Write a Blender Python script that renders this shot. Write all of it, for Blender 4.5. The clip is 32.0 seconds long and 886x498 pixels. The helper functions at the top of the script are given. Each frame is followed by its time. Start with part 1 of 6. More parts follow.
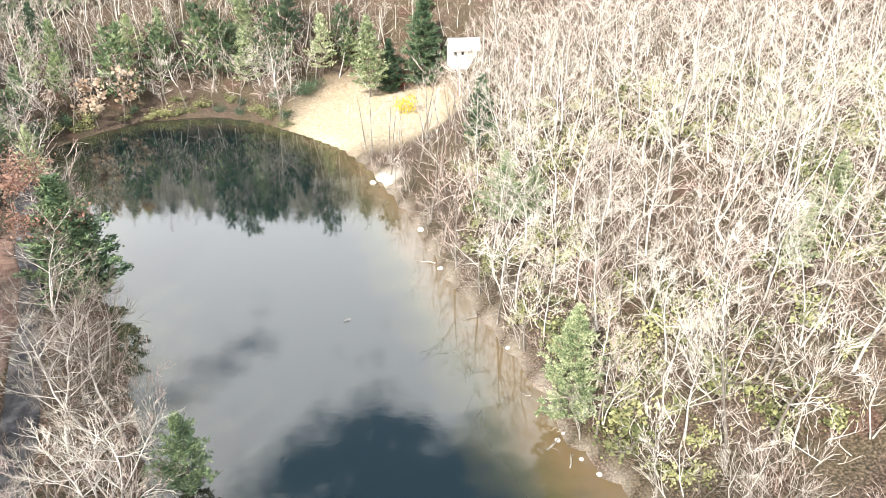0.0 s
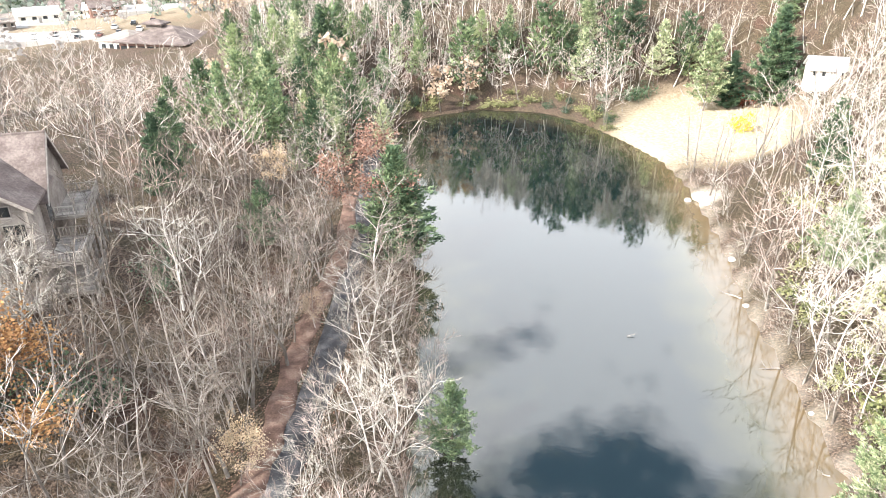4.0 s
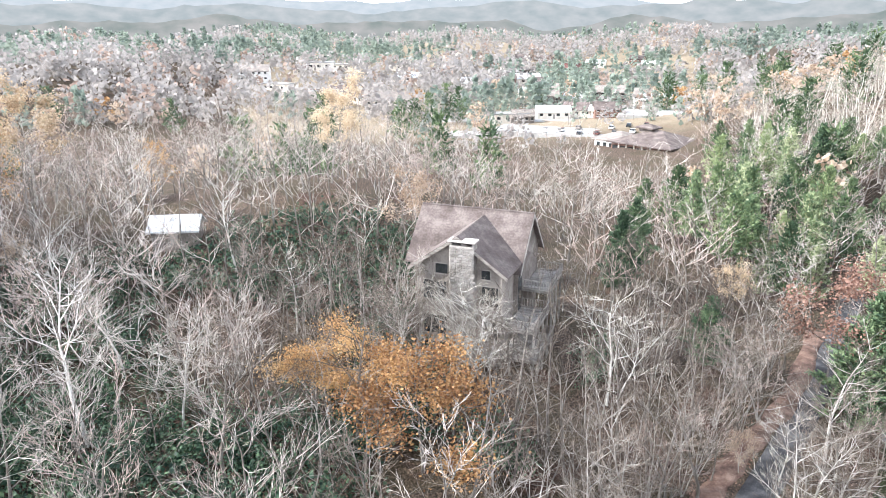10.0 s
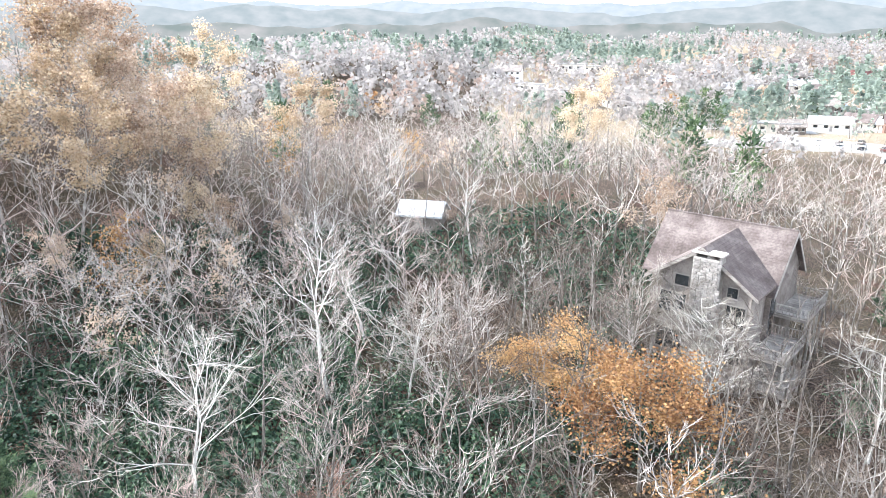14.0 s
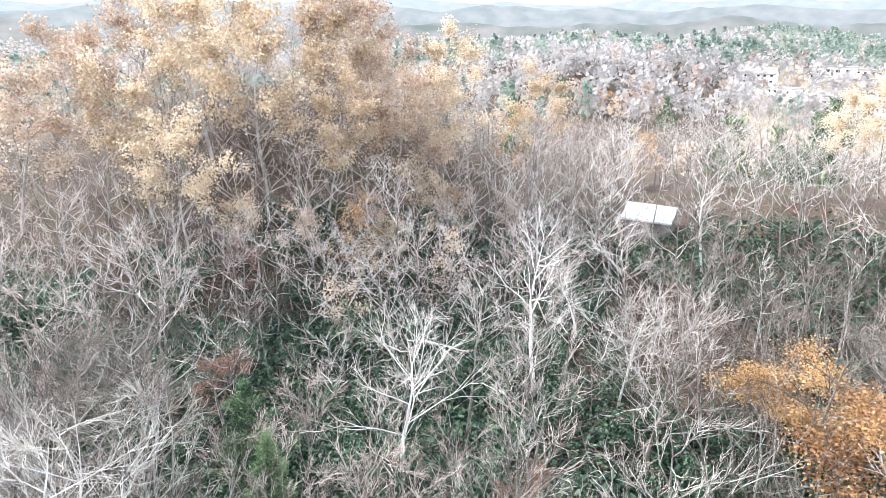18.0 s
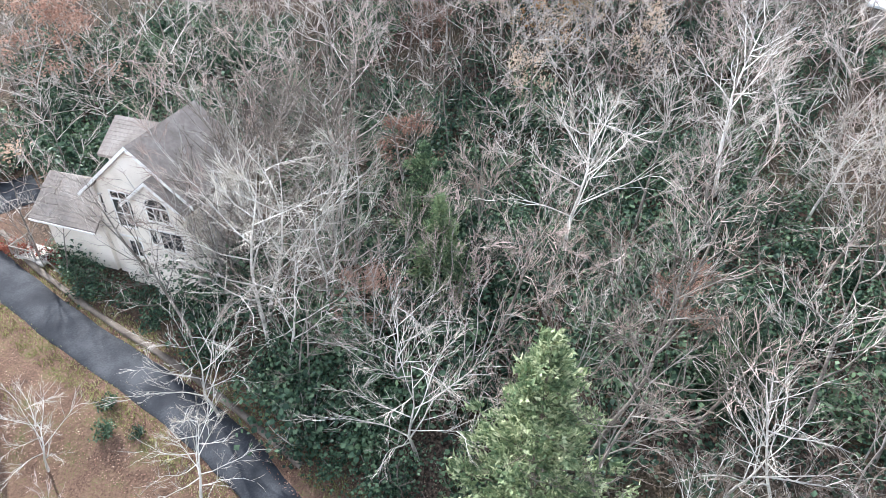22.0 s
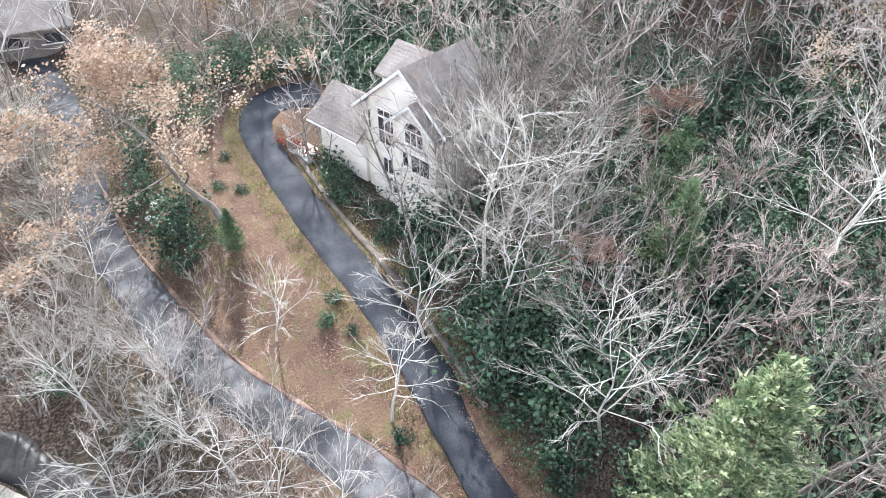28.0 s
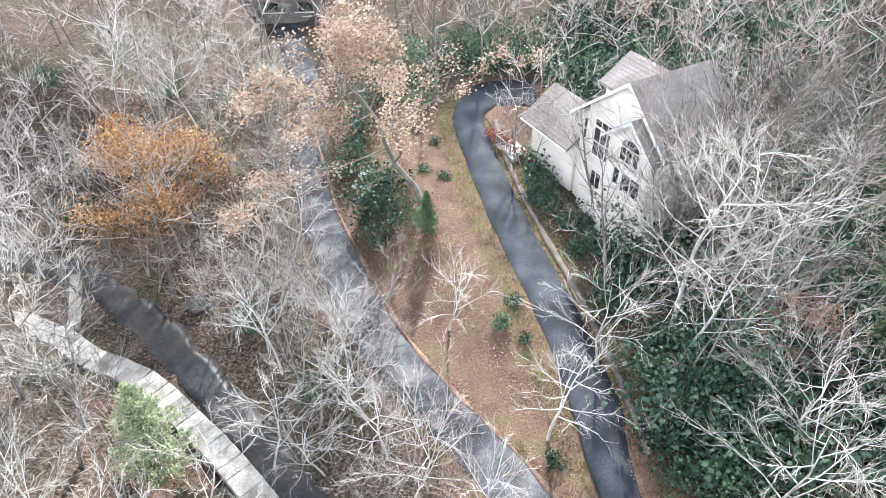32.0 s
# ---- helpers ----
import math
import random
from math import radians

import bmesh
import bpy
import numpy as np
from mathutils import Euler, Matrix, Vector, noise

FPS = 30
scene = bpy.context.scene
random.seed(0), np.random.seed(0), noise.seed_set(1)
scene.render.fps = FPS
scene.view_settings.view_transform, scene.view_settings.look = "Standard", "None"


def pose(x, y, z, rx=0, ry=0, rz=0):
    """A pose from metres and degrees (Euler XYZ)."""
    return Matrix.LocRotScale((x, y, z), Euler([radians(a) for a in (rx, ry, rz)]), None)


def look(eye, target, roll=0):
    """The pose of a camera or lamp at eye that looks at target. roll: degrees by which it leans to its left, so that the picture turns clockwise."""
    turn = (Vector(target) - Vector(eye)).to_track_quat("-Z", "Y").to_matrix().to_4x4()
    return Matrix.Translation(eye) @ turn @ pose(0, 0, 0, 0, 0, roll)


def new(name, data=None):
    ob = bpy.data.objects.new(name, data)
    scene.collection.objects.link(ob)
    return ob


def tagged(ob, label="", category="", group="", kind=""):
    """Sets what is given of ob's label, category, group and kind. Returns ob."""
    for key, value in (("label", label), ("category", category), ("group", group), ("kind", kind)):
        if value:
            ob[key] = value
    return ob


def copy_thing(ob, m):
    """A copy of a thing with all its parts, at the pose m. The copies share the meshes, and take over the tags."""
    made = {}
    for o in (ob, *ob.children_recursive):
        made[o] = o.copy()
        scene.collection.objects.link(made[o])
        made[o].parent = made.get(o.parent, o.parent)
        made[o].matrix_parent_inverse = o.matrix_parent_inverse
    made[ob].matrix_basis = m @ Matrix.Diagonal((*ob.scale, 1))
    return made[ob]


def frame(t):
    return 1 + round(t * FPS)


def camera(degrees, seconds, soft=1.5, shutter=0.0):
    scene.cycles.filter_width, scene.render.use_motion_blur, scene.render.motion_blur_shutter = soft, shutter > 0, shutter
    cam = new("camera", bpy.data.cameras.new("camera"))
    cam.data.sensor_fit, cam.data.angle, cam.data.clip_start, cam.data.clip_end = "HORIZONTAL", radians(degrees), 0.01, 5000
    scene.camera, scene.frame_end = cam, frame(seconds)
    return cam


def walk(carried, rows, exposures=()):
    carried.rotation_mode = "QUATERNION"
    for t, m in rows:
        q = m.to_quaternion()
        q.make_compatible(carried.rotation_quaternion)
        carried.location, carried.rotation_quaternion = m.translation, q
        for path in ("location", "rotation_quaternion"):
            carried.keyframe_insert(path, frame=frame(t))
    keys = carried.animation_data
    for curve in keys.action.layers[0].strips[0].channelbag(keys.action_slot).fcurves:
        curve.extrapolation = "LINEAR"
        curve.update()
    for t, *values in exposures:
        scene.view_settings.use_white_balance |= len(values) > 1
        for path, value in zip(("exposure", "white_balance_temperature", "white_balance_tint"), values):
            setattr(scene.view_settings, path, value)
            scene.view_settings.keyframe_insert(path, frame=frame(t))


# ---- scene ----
cam = camera(66.39, 32.0, soft=0.8)
# seconds, x, y, z, heading, pitch, roll
ROWS = [
    (0, 0.00, 0.00, 42.00, -2.44, -26.47, 0.20),
    (0.5, -0.07, 0.10, 41.91, 0.38, -26.41, 0.16),
    (1, -0.14, 0.19, 41.82, 3.08, -26.38, 0.12),
    (1.5, -0.20, 0.28, 41.73, 6.06, -26.35, 0.06),
    (2, -0.26, 0.37, 41.64, 10.05, -26.29, 0.02),
    (2.5, -0.31, 0.44, 41.55, 14.21, -26.23, -0.04),
    (3, -0.35, 0.51, 41.49, 18.12, -26.15, -0.10),
    (3.5, -0.41, 0.57, 41.44, 21.64, -26.12, -0.09),
    (5.5, -1.10, 0.96, 41.67, 33.47, -26.14, -0.03),
    (6, -1.23, 1.00, 41.71, 36.03, -26.16, 0.03),
    (6.5, -1.36, 1.04, 41.74, 38.20, -26.16, 0.07),
    (7, -1.48, 1.08, 41.77, 41.55, -26.16, -0.01),
    (7.5, -1.60, 1.10, 41.80, 45.65, -24.25, -0.24),
    (8, -1.73, 1.11, 41.83, 49.13, -20.86, 0.04),
    (8.5, -1.84, 1.12, 41.85, 53.02, -17.88, -0.01),
    (9, -1.95, 1.13, 41.86, 56.98, -17.77, -0.03),
    (9.5, -2.06, 1.14, 41.86, 60.62, -17.67, 0.01),
    (10, -2.15, 1.15, 41.84, 63.55, -17.66, -0.16),
    (10.5, -2.24, 1.15, 41.80, 65.57, -17.59, -0.11),
    (11, -2.33, 1.15, 41.74, 67.61, -17.54, -0.19),
    (11.5, -2.42, 1.14, 41.65, 70.26, -17.50, -0.16),
    (12, -2.51, 1.12, 41.54, 73.02, -17.49, -0.06),
    (12.5, -2.60, 1.09, 41.42, 75.75, -17.49, -0.06),
    (13, -2.70, 1.05, 41.29, 78.40, -17.48, -0.02),
    (13.5, -2.80, 1.01, 41.17, 81.09, -17.42, -0.05),
    (14, -2.89, 0.96, 41.05, 83.84, -17.42, 0.01),
    (14.5, -2.99, 0.91, 40.94, 86.67, -17.39, 0.08),
    (16.5, -3.25, 0.62, 40.55, 96.37, -17.35, 0.14),
    (17, -3.34, 0.56, 40.49, 98.62, -17.36, 0.17),
    (17.5, -3.44, 0.49, 40.44, 100.79, -17.42, 0.14),
    (18, -3.54, 0.43, 40.41, 102.84, -17.44, 0.12),
    (18.5, -3.62, 0.37, 40.40, 104.86, -17.49, 0.07),
    (19, -3.69, 0.30, 40.39, 107.20, -17.49, 0.19),
    (19.5, -3.75, 0.25, 40.40, 109.58, -18.13, 0.30),
    (20, -3.80, 0.20, 40.41, 111.75, -20.00, 0.22),
    (20.5, -3.83, 0.16, 40.43, 113.81, -23.39, 0.29),
    (21, -3.87, 0.12, 40.44, 115.66, -27.83, 0.12),
    (21.5, -3.89, 0.09, 40.44, 117.47, -32.20, 0.01),
    (22, -3.91, 0.04, 40.43, 119.08, -36.49, -0.03),
    (22.5, -3.93, -0.01, 40.40, 120.44, -40.56, -0.02),
    (23, -3.95, -0.07, 40.37, 121.68, -40.73, -0.05),
    (23.5, -3.96, -0.14, 40.35, 123.03, -40.70, -0.11),
    (24, -3.98, -0.22, 40.33, 124.95, -40.64, -0.12),
    (24.5, -3.98, -0.29, 40.31, 126.97, -40.58, -0.13),
    (25, -3.99, -0.37, 40.29, 129.16, -40.49, -0.12),
    (25.5, -3.98, -0.44, 40.27, 131.81, -40.42, -0.13),
    (27.5, -3.78, -0.74, 40.18, 140.16, -40.11, -0.10),
    (28, -3.68, -0.89, 40.15, 142.12, -40.01, -0.14),
    (28.5, -3.58, -1.06, 40.11, 144.36, -39.94, -0.12),
    (29, -3.48, -1.25, 40.06, 146.36, -39.88, -0.00),
    (29.5, -3.38, -1.46, 40.00, 148.28, -39.83, 0.01),
    (30, -3.29, -1.68, 39.93, 150.34, -39.82, 0.05),
    (30.5, -3.20, -1.90, 39.86, 152.72, -39.82, 0.14),
    (31, -3.12, -2.10, 39.78, 155.34, -39.84, 0.15),
    (31.5, -3.04, -2.30, 39.71, 158.02, -39.80, -0.07),
    (32, -2.95, -2.49, 39.63, 160.78, -39.75, -0.01),
]
EXPOSURES = [(0.0, 1.10, 6800, 9), (5.5, 1.45, 6500, 10), (8.0, 1.45, 6250, 10), (9.0, 1.35, 6150, 10), (10.5, 1.20, 6100, 10), (13.0, 1.40, 6000, 9), (16.0, 1.52, 5950, 9), (19.0, 1.54, 5950, 10), (20.8, 1.46, 5950, 10), (22.5, 1.15, 5950, 10), (25.5, 1.25, 5950, 10), (32.0, 1.50, 5950, 9)]
walk(cam, [(t, pose(x, y, z, 90 + pitch, 0, yaw) @ pose(0, 0, 0, 0, 0, roll)) for t, x, y, z, yaw, pitch, roll in ROWS], EXPOSURES)

# ---- world and sun ----
SUN_AZ, SUN_EL = 205.0, 36.0      # compass degrees clockwise from +y, height
world = bpy.data.worlds.new("world")
scene.world = world
world.use_nodes = True
wn, wl = world.node_tree.nodes, world.node_tree.links
wn.clear()
sky = wn.new("ShaderNodeTexSky")
sky.sky_type, sky.sun_disc = "NISHITA", False
sky.sun_elevation, sky.sun_rotation = radians(SUN_EL), radians(SUN_AZ)
sky.air_density, sky.dust_density = 1.2, 2.0
geo = wn.new("ShaderNodeTexCoord")
sep = wn.new("ShaderNodeSeparateXYZ")
wl.new(geo.outputs["Generated"], sep.inputs[0])
squash = wn.new("ShaderNodeMapping")
squash.inputs["Scale"].default_value = (1.0, 1.0, 1.9)
squash.inputs["Location"].default_value = (0.35, 0.1, 0.0)
wl.new(geo.outputs["Generated"], squash.inputs[0])
cloud = wn.new("ShaderNodeTexNoise")
cloud.inputs["Scale"].default_value, cloud.inputs["Detail"].default_value = 2.3, 9.0
cloud.inputs["Roughness"].default_value = 0.62
wl.new(squash.outputs[0], cloud.inputs["Vector"])
high = wn.new("ShaderNodeMath"); high.operation = "MULTIPLY_ADD"
wl.new(sep.outputs["Z"], high.inputs[0]); high.inputs[1].default_value = -0.5
wl.new(cloud.outputs["Fac"], high.inputs[2])
ramp = wn.new("ShaderNodeValToRGB")
ramp.color_ramp.elements[0].position, ramp.color_ramp.elements[1].position = 0.12, 0.23
wl.new(high.outputs[0], ramp.inputs[0])
mix = wn.new("ShaderNodeMix"); mix.data_type = "RGBA"
wl.new(ramp.outputs[0], mix.inputs["Factor"])
wl.new(sky.outputs[0], mix.inputs["A"])
mix.inputs["B"].default_value = (14.0, 14.6, 15.6, 1)
bg = wn.new("ShaderNodeBackground")
wl.new(mix.outputs["Result"], bg.inputs[0])
bg.inputs[1].default_value = 0.11
wl.new(bg.outputs[0], wn.new("ShaderNodeOutputWorld").inputs[0])
sun = new("sun", bpy.data.lights.new("sun", "SUN"))
sun.data.energy, sun.data.angle, sun.data.color = 5.0, radians(1.5), (1.0, 0.96, 0.90)
_a, _e = radians(SUN_AZ), radians(SUN_EL)
sun.matrix_world = look((math.sin(_a) * math.cos(_e) * 500, math.cos(_a) * math.cos(_e) * 500, math.sin(_e) * 500), (0, 0, 0))

# ---- materials ----
MATS = {}


def mat(name, cols, rough=0.85, scale=1.0, metal=0.0, bump=0.3, rand=0.0, island=0.0, detail=6.0, fine=8.0, spec=0.3, trans=0.0, stretch=(1, 1, 1)):
    """A worn surface: colours blended by noise at two scales, fine relief, and variation from piece to piece."""
    if name in MATS:
        return MATS[name]
    m = bpy.data.materials.new(name)
    m.use_nodes = True
    n, l = m.node_tree.nodes, m.node_tree.links
    b = n["Principled BSDF"]
    b.inputs["Roughness"].default_value, b.inputs["Metallic"].default_value = rough, metal
    b.inputs["Specular IOR Level"].default_value = spec
    mp = n.new("ShaderNodeMapping"); mp.inputs["Scale"].default_value = stretch
    gm = n.new("ShaderNodeNewGeometry")
    l.new(gm.outputs["Position"], mp.inputs[0])
    big, small = n.new("ShaderNodeTexNoise"), n.new("ShaderNodeTexNoise")
    for t, s in ((big, scale), (small, scale * fine)):
        t.inputs["Scale"].default_value, t.inputs["Detail"].default_value = s, detail
        l.new(mp.outputs[0], t.inputs["Vector"])
    add = n.new("ShaderNodeMath"); add.operation = "MULTIPLY_ADD"
    l.new(small.outputs["Fac"], add.inputs[0]); add.inputs[1].default_value = 0.55
    sub = n.new("ShaderNodeMath"); sub.operation = "MULTIPLY_ADD"
    l.new(big.outputs["Fac"], sub.inputs[0]); sub.inputs[1].default_value, sub.inputs[2].default_value = 1.25, -0.4
    l.new(sub.outputs[0], add.inputs[2])
    last = add
    for amount, kind in ((rand, "obj"), (island, "isl")):
        if amount:
            src = n.new("ShaderNodeObjectInfo").outputs["Random"] if kind == "obj" else gm.outputs["Random Per Island"]
            r = n.new("ShaderNodeMath"); r.operation = "MULTIPLY_ADD"
            l.new(src, r.inputs[0]); r.inputs[1].default_value = amount
            o = n.new("ShaderNodeMath"); o.operation = "ADD"; o.inputs[1].default_value = -amount / 2
            l.new(last.outputs[0], o.inputs[0]); l.new(o.outputs[0], r.inputs[2])
            last = r
    rp = n.new("ShaderNodeValToRGB")
    els = rp.color_ramp.elements
    while len(els) < len(cols):
        els.new(0.5)
    for i, c in enumerate(cols):
        els[i].position = 0.22 + 0.56 * i / max(1, len(cols) - 1)
        els[i].color = (*c, 1)
    l.new(last.outputs[0], rp.inputs[0])
    l.new(rp.outputs[0], b.inputs["Base Color"])
    if bump:
        bp = n.new("ShaderNodeBump"); bp.inputs["Strength"].default_value, bp.inputs["Distance"].default_value = bump, 0.05
        l.new(small.outputs["Fac"], bp.inputs["Height"]); l.new(bp.outputs[0], b.inputs["Normal"])
    if trans:
        tr = n.new("ShaderNodeBsdfTranslucent"); l.new(rp.outputs[0], tr.inputs[0])
        mx = n.new("ShaderNodeMixShader"); mx.inputs[0].default_value = trans
        l.new(b.outputs[0], mx.inputs[1]); l.new(tr.outputs[0], mx.inputs[2])
        l.new(mx.outputs[0], n["Material Output"].inputs[0])
    MATS[name] = m
    return m


BARK = mat("bark", [(0.14, 0.122, 0.106), (0.265, 0.243, 0.218), (0.43, 0.405, 0.375)], 0.9, 0.9, rand=0.5)
# brown twigs, base colour darkened further for the shade on the west slope
TWIG = mat("twig", [(0.062, 0.05, 0.041), (0.122, 0.1, 0.083), (0.25, 0.21, 0.18)], 0.9, 0.25, bump=0, rand=0.5, island=0.25)
PALEBARK = mat("pale_bark", [(0.32, 0.305, 0.275), (0.53, 0.51, 0.47), (0.72, 0.7, 0.66)], 0.9, 0.8, rand=0.3)
FORESTTWIG = mat("forest_twig", [(0.28, 0.245, 0.22), (0.46, 0.415, 0.375), (0.64, 0.59, 0.54)], 0.9, 0.08, bump=0, island=0.3)
REDTWIG = mat("red_twig", [(0.2, 0.148, 0.125), (0.335, 0.262, 0.228), (0.5, 0.41, 0.365)], 0.9, 0.3, bump=0, rand=0.5, island=0.3)
PALETWIG = mat("pale_twig", [(0.27, 0.245, 0.205), (0.45, 0.41, 0.355), (0.63, 0.59, 0.53)], 0.9, 0.3, bump=0, rand=0.3, island=0.25)
# twigs across the valley: haze put into the base colour, pale and low in contrast
HAZYTWIG = mat("hazy_twig", [(0.31, 0.285, 0.27), (0.36, 0.335, 0.315), (0.4, 0.375, 0.36)], 0.9, 0.02, bump=0, island=0.5, trans=0.5)
MOSSTWIG = mat("lichen_twig", [(0.20, 0.19, 0.155), (0.36, 0.345, 0.29), (0.56, 0.54, 0.47)], 0.9, 0.3, bump=0, rand=0.4, island=0.3)
WHITEBARK = mat("cream_bark", [(0.34, 0.32, 0.285), (0.54, 0.51, 0.46), (0.7, 0.67, 0.615)], 0.9, 0.8, rand=0.25)
OLIVE = mat("laurel_leaf", [(0.08, 0.095, 0.04), (0.20, 0.215, 0.09), (0.38, 0.38, 0.19)], 0.65, 0.5, bump=0, rand=0.4, island=0.5, spec=0.3, trans=0.25)
# autumn leaves across the valley, their rust paled to stand in for haze
HAZYRUST = mat("hazy_rust", [(0.30, 0.22, 0.18), (0.38, 0.29, 0.24), (0.44, 0.35, 0.30)], 0.9, 0.02, bump=0, island=0.5, trans=0.5)
RUSSET = mat("russet_leaf", [(0.16, 0.085, 0.062), (0.285, 0.165, 0.125), (0.41, 0.27, 0.21)], 0.7, 0.3, bump=0, rand=0.3, island=0.45, trans=0.3)
GOLD = mat("gold_leaf", [(0.36, 0.26, 0.165), (0.54, 0.42, 0.285), (0.68, 0.57, 0.42)], 0.7, 0.3, bump=0, rand=0.3, island=0.45, trans=0.35)
PINEBARK = mat("pine_bark", [(0.07, 0.055, 0.045), (0.14, 0.11, 0.09), (0.2, 0.17, 0.15)], 0.95, 1.2, rand=0.3)
NEEDLE = mat("needle", [(0.03, 0.058, 0.034), (0.085, 0.14, 0.075), (0.22, 0.285, 0.15)], 0.6, 0.5, bump=0, rand=0.5, island=0.35, trans=0.25)
# lighter copy of the needle green, sunlight on the grove put into the colour
GROVENEEDLE = mat("grove_needle", [(0.05, 0.085, 0.045), (0.135, 0.19, 0.09), (0.31, 0.37, 0.19)], 0.6, 0.12, bump=0, rand=0.6, island=0.35, trans=0.3)
BRUSH = mat("brush", [(0.05, 0.042, 0.035), (0.105, 0.09, 0.075), (0.22, 0.19, 0.165)], 0.9, 0.2, bump=0, island=0.4)
PALENEEDLE = mat("pale_needle", [(0.10, 0.15, 0.075), (0.27, 0.325, 0.175), (0.56, 0.585, 0.38)], 0.6, 0.9, bump=0, rand=0.3, island=0.5, trans=0.3)
ORANGE = mat("oak_leaf", [(0.22, 0.11, 0.05), (0.42, 0.245, 0.105), (0.58, 0.385, 0.19)], 0.7, 0.25, bump=0, rand=0.3, island=0.45, trans=0.35)
TAN = mat("tan_leaf", [(0.28, 0.19, 0.13), (0.43, 0.32, 0.235), (0.57, 0.465, 0.36)], 0.7, 0.25, bump=0, rand=0.4, island=0.4, trans=0.35)
RED = mat("red_leaf", [(0.10, 0.02, 0.02), (0.22, 0.06, 0.04), (0.34, 0.14, 0.09)], 0.7, 0.4, bump=0, rand=0.4, island=0.4, trans=0.3)
YELLOW = mat("yellow_leaf", [(0.42, 0.33, 0.02), (0.62, 0.52, 0.04), (0.74, 0.66, 0.10)], 0.7, 0.4, bump=0, island=0.4, trans=0.35)
RHODO = mat("rhododendron_leaf", [(0.02, 0.045, 0.028), (0.05, 0.095, 0.055), (0.12, 0.18, 0.10)], 0.6, 0.6, bump=0, rand=0.4, island=0.5, spec=0.3, trans=0.12)
SHINGLE = mat("brown_shingle", [(0.075, 0.058, 0.053), (0.125, 0.10, 0.092), (0.20, 0.166, 0.154)], 0.9, 0.5, rand=0.10)
GREYSHINGLE = mat("grey_shingle", [(0.175, 0.15, 0.132), (0.24, 0.21, 0.188), (0.31, 0.278, 0.25)], 0.9, 0.5, rand=0.06)
WOOD = mat("weathered_wood", [(0.16, 0.14, 0.125), (0.27, 0.245, 0.22), (0.38, 0.35, 0.32)], 0.85, 0.8, rand=0.4, stretch=(1, 1, 4))
SIDING = mat("cedar_siding", [(0.12, 0.10, 0.088), (0.19, 0.165, 0.148), (0.28, 0.25, 0.225)], 0.85, 0.7, rand=0.3)
STUCCO = mat("stucco", [(0.62, 0.565, 0.49), (0.74, 0.685, 0.61), (0.80, 0.755, 0.69)], 0.9, 0.5, fine=30)
TRIM = mat("white_trim", [(0.66, 0.65, 0.62), (0.76, 0.75, 0.73), (0.82, 0.82, 0.8)], 0.6, 0.8, bump=0.05)
GLASS = mat("dark_glass", [(0.015, 0.018, 0.02), (0.03, 0.034, 0.036), (0.05, 0.055, 0.06)], 0.06, 0.5, bump=0, spec=0.6)
STONE = mat("stone", [(0.17, 0.155, 0.14), (0.25, 0.23, 0.21), (0.35, 0.325, 0.30)], 0.9, 0.9, rand=0.25)
CONCRETE = mat("concrete", [(0.40, 0.37, 0.34), (0.52, 0.49, 0.45), (0.62, 0.59, 0.55)], 0.9, 0.8, rand=0.3)
BRICK = mat("brown_brick", [(0.16, 0.09, 0.07), (0.24, 0.14, 0.11), (0.32, 0.21, 0.17)], 0.9, 0.5, fine=20)
RED_ROOF = mat("dark_red_paint", [(0.10, 0.04, 0.04), (0.16, 0.07, 0.06), (0.22, 0.11, 0.10)], 0.8, 0.4)
PAVING = mat("pale_paving", [(0.24, 0.235, 0.225), (0.33, 0.325, 0.31), (0.42, 0.41, 0.395)], 0.9, 0.06)
KERB = mat("tan_kerb", [(0.09, 0.072, 0.058), (0.15, 0.122, 0.1), (0.22, 0.185, 0.155)], 0.9, 0.8, fine=12, bump=0.4)
LEAFBANK = mat("leaf_bank", [(0.07, 0.042, 0.033), (0.155, 0.096, 0.074), (0.27, 0.19, 0.152)], 0.9, 0.7, fine=9, bump=0.6)
GRASS = mat("bank_grass", [(0.15, 0.17, 0.05), (0.26, 0.27, 0.1), (0.4, 0.39, 0.19)], 0.8, 0.4, bump=0, island=0.5, trans=0.3)
STREAMBED = mat("dark_stream", [(0.02, 0.02, 0.022), (0.04, 0.038, 0.036), (0.07, 0.06, 0.05)], 0.45, 0.5, bump=0.3, spec=0.3)
SLAB = mat("mossy_slab", [(0.2, 0.18, 0.155), (0.335, 0.308, 0.268), (0.47, 0.44, 0.39)], 0.9, 0.8, rand=0.4)
PALEROCK = mat("pale_rock", [(0.40, 0.37, 0.33), (0.55, 0.51, 0.46), (0.68, 0.65, 0.60)], 0.9, 1.5)
# valley evergreens, their green paled to stand in for haze
HAZYFIR = mat("hazy_needle", [(0.17, 0.21, 0.18), (0.225, 0.27, 0.225), (0.29, 0.335, 0.275)], 0.8, 0.02, bump=0, island=0.5, trans=0.45)
ASPHALT = mat("asphalt", [(0.026, 0.028, 0.033), (0.042, 0.045, 0.052), (0.085, 0.088, 0.096)], 0.9, 0.3, fine=30, bump=0.2, spec=0.15)
# worn lane; the palest tone stands in for patches of sun on it
DAPPLEDASPHALT = mat("dappled_asphalt", [(0.03, 0.03, 0.034), (0.06, 0.06, 0.065), (0.16, 0.158, 0.16)], 0.9, 0.5, fine=20, bump=0.25, spec=0.15)
METAL = mat("metal_roof", [(0.42, 0.44, 0.45), (0.58, 0.6, 0.61), (0.72, 0.74, 0.75)], 0.4, 0.4, metal=0.2, bump=0.05)


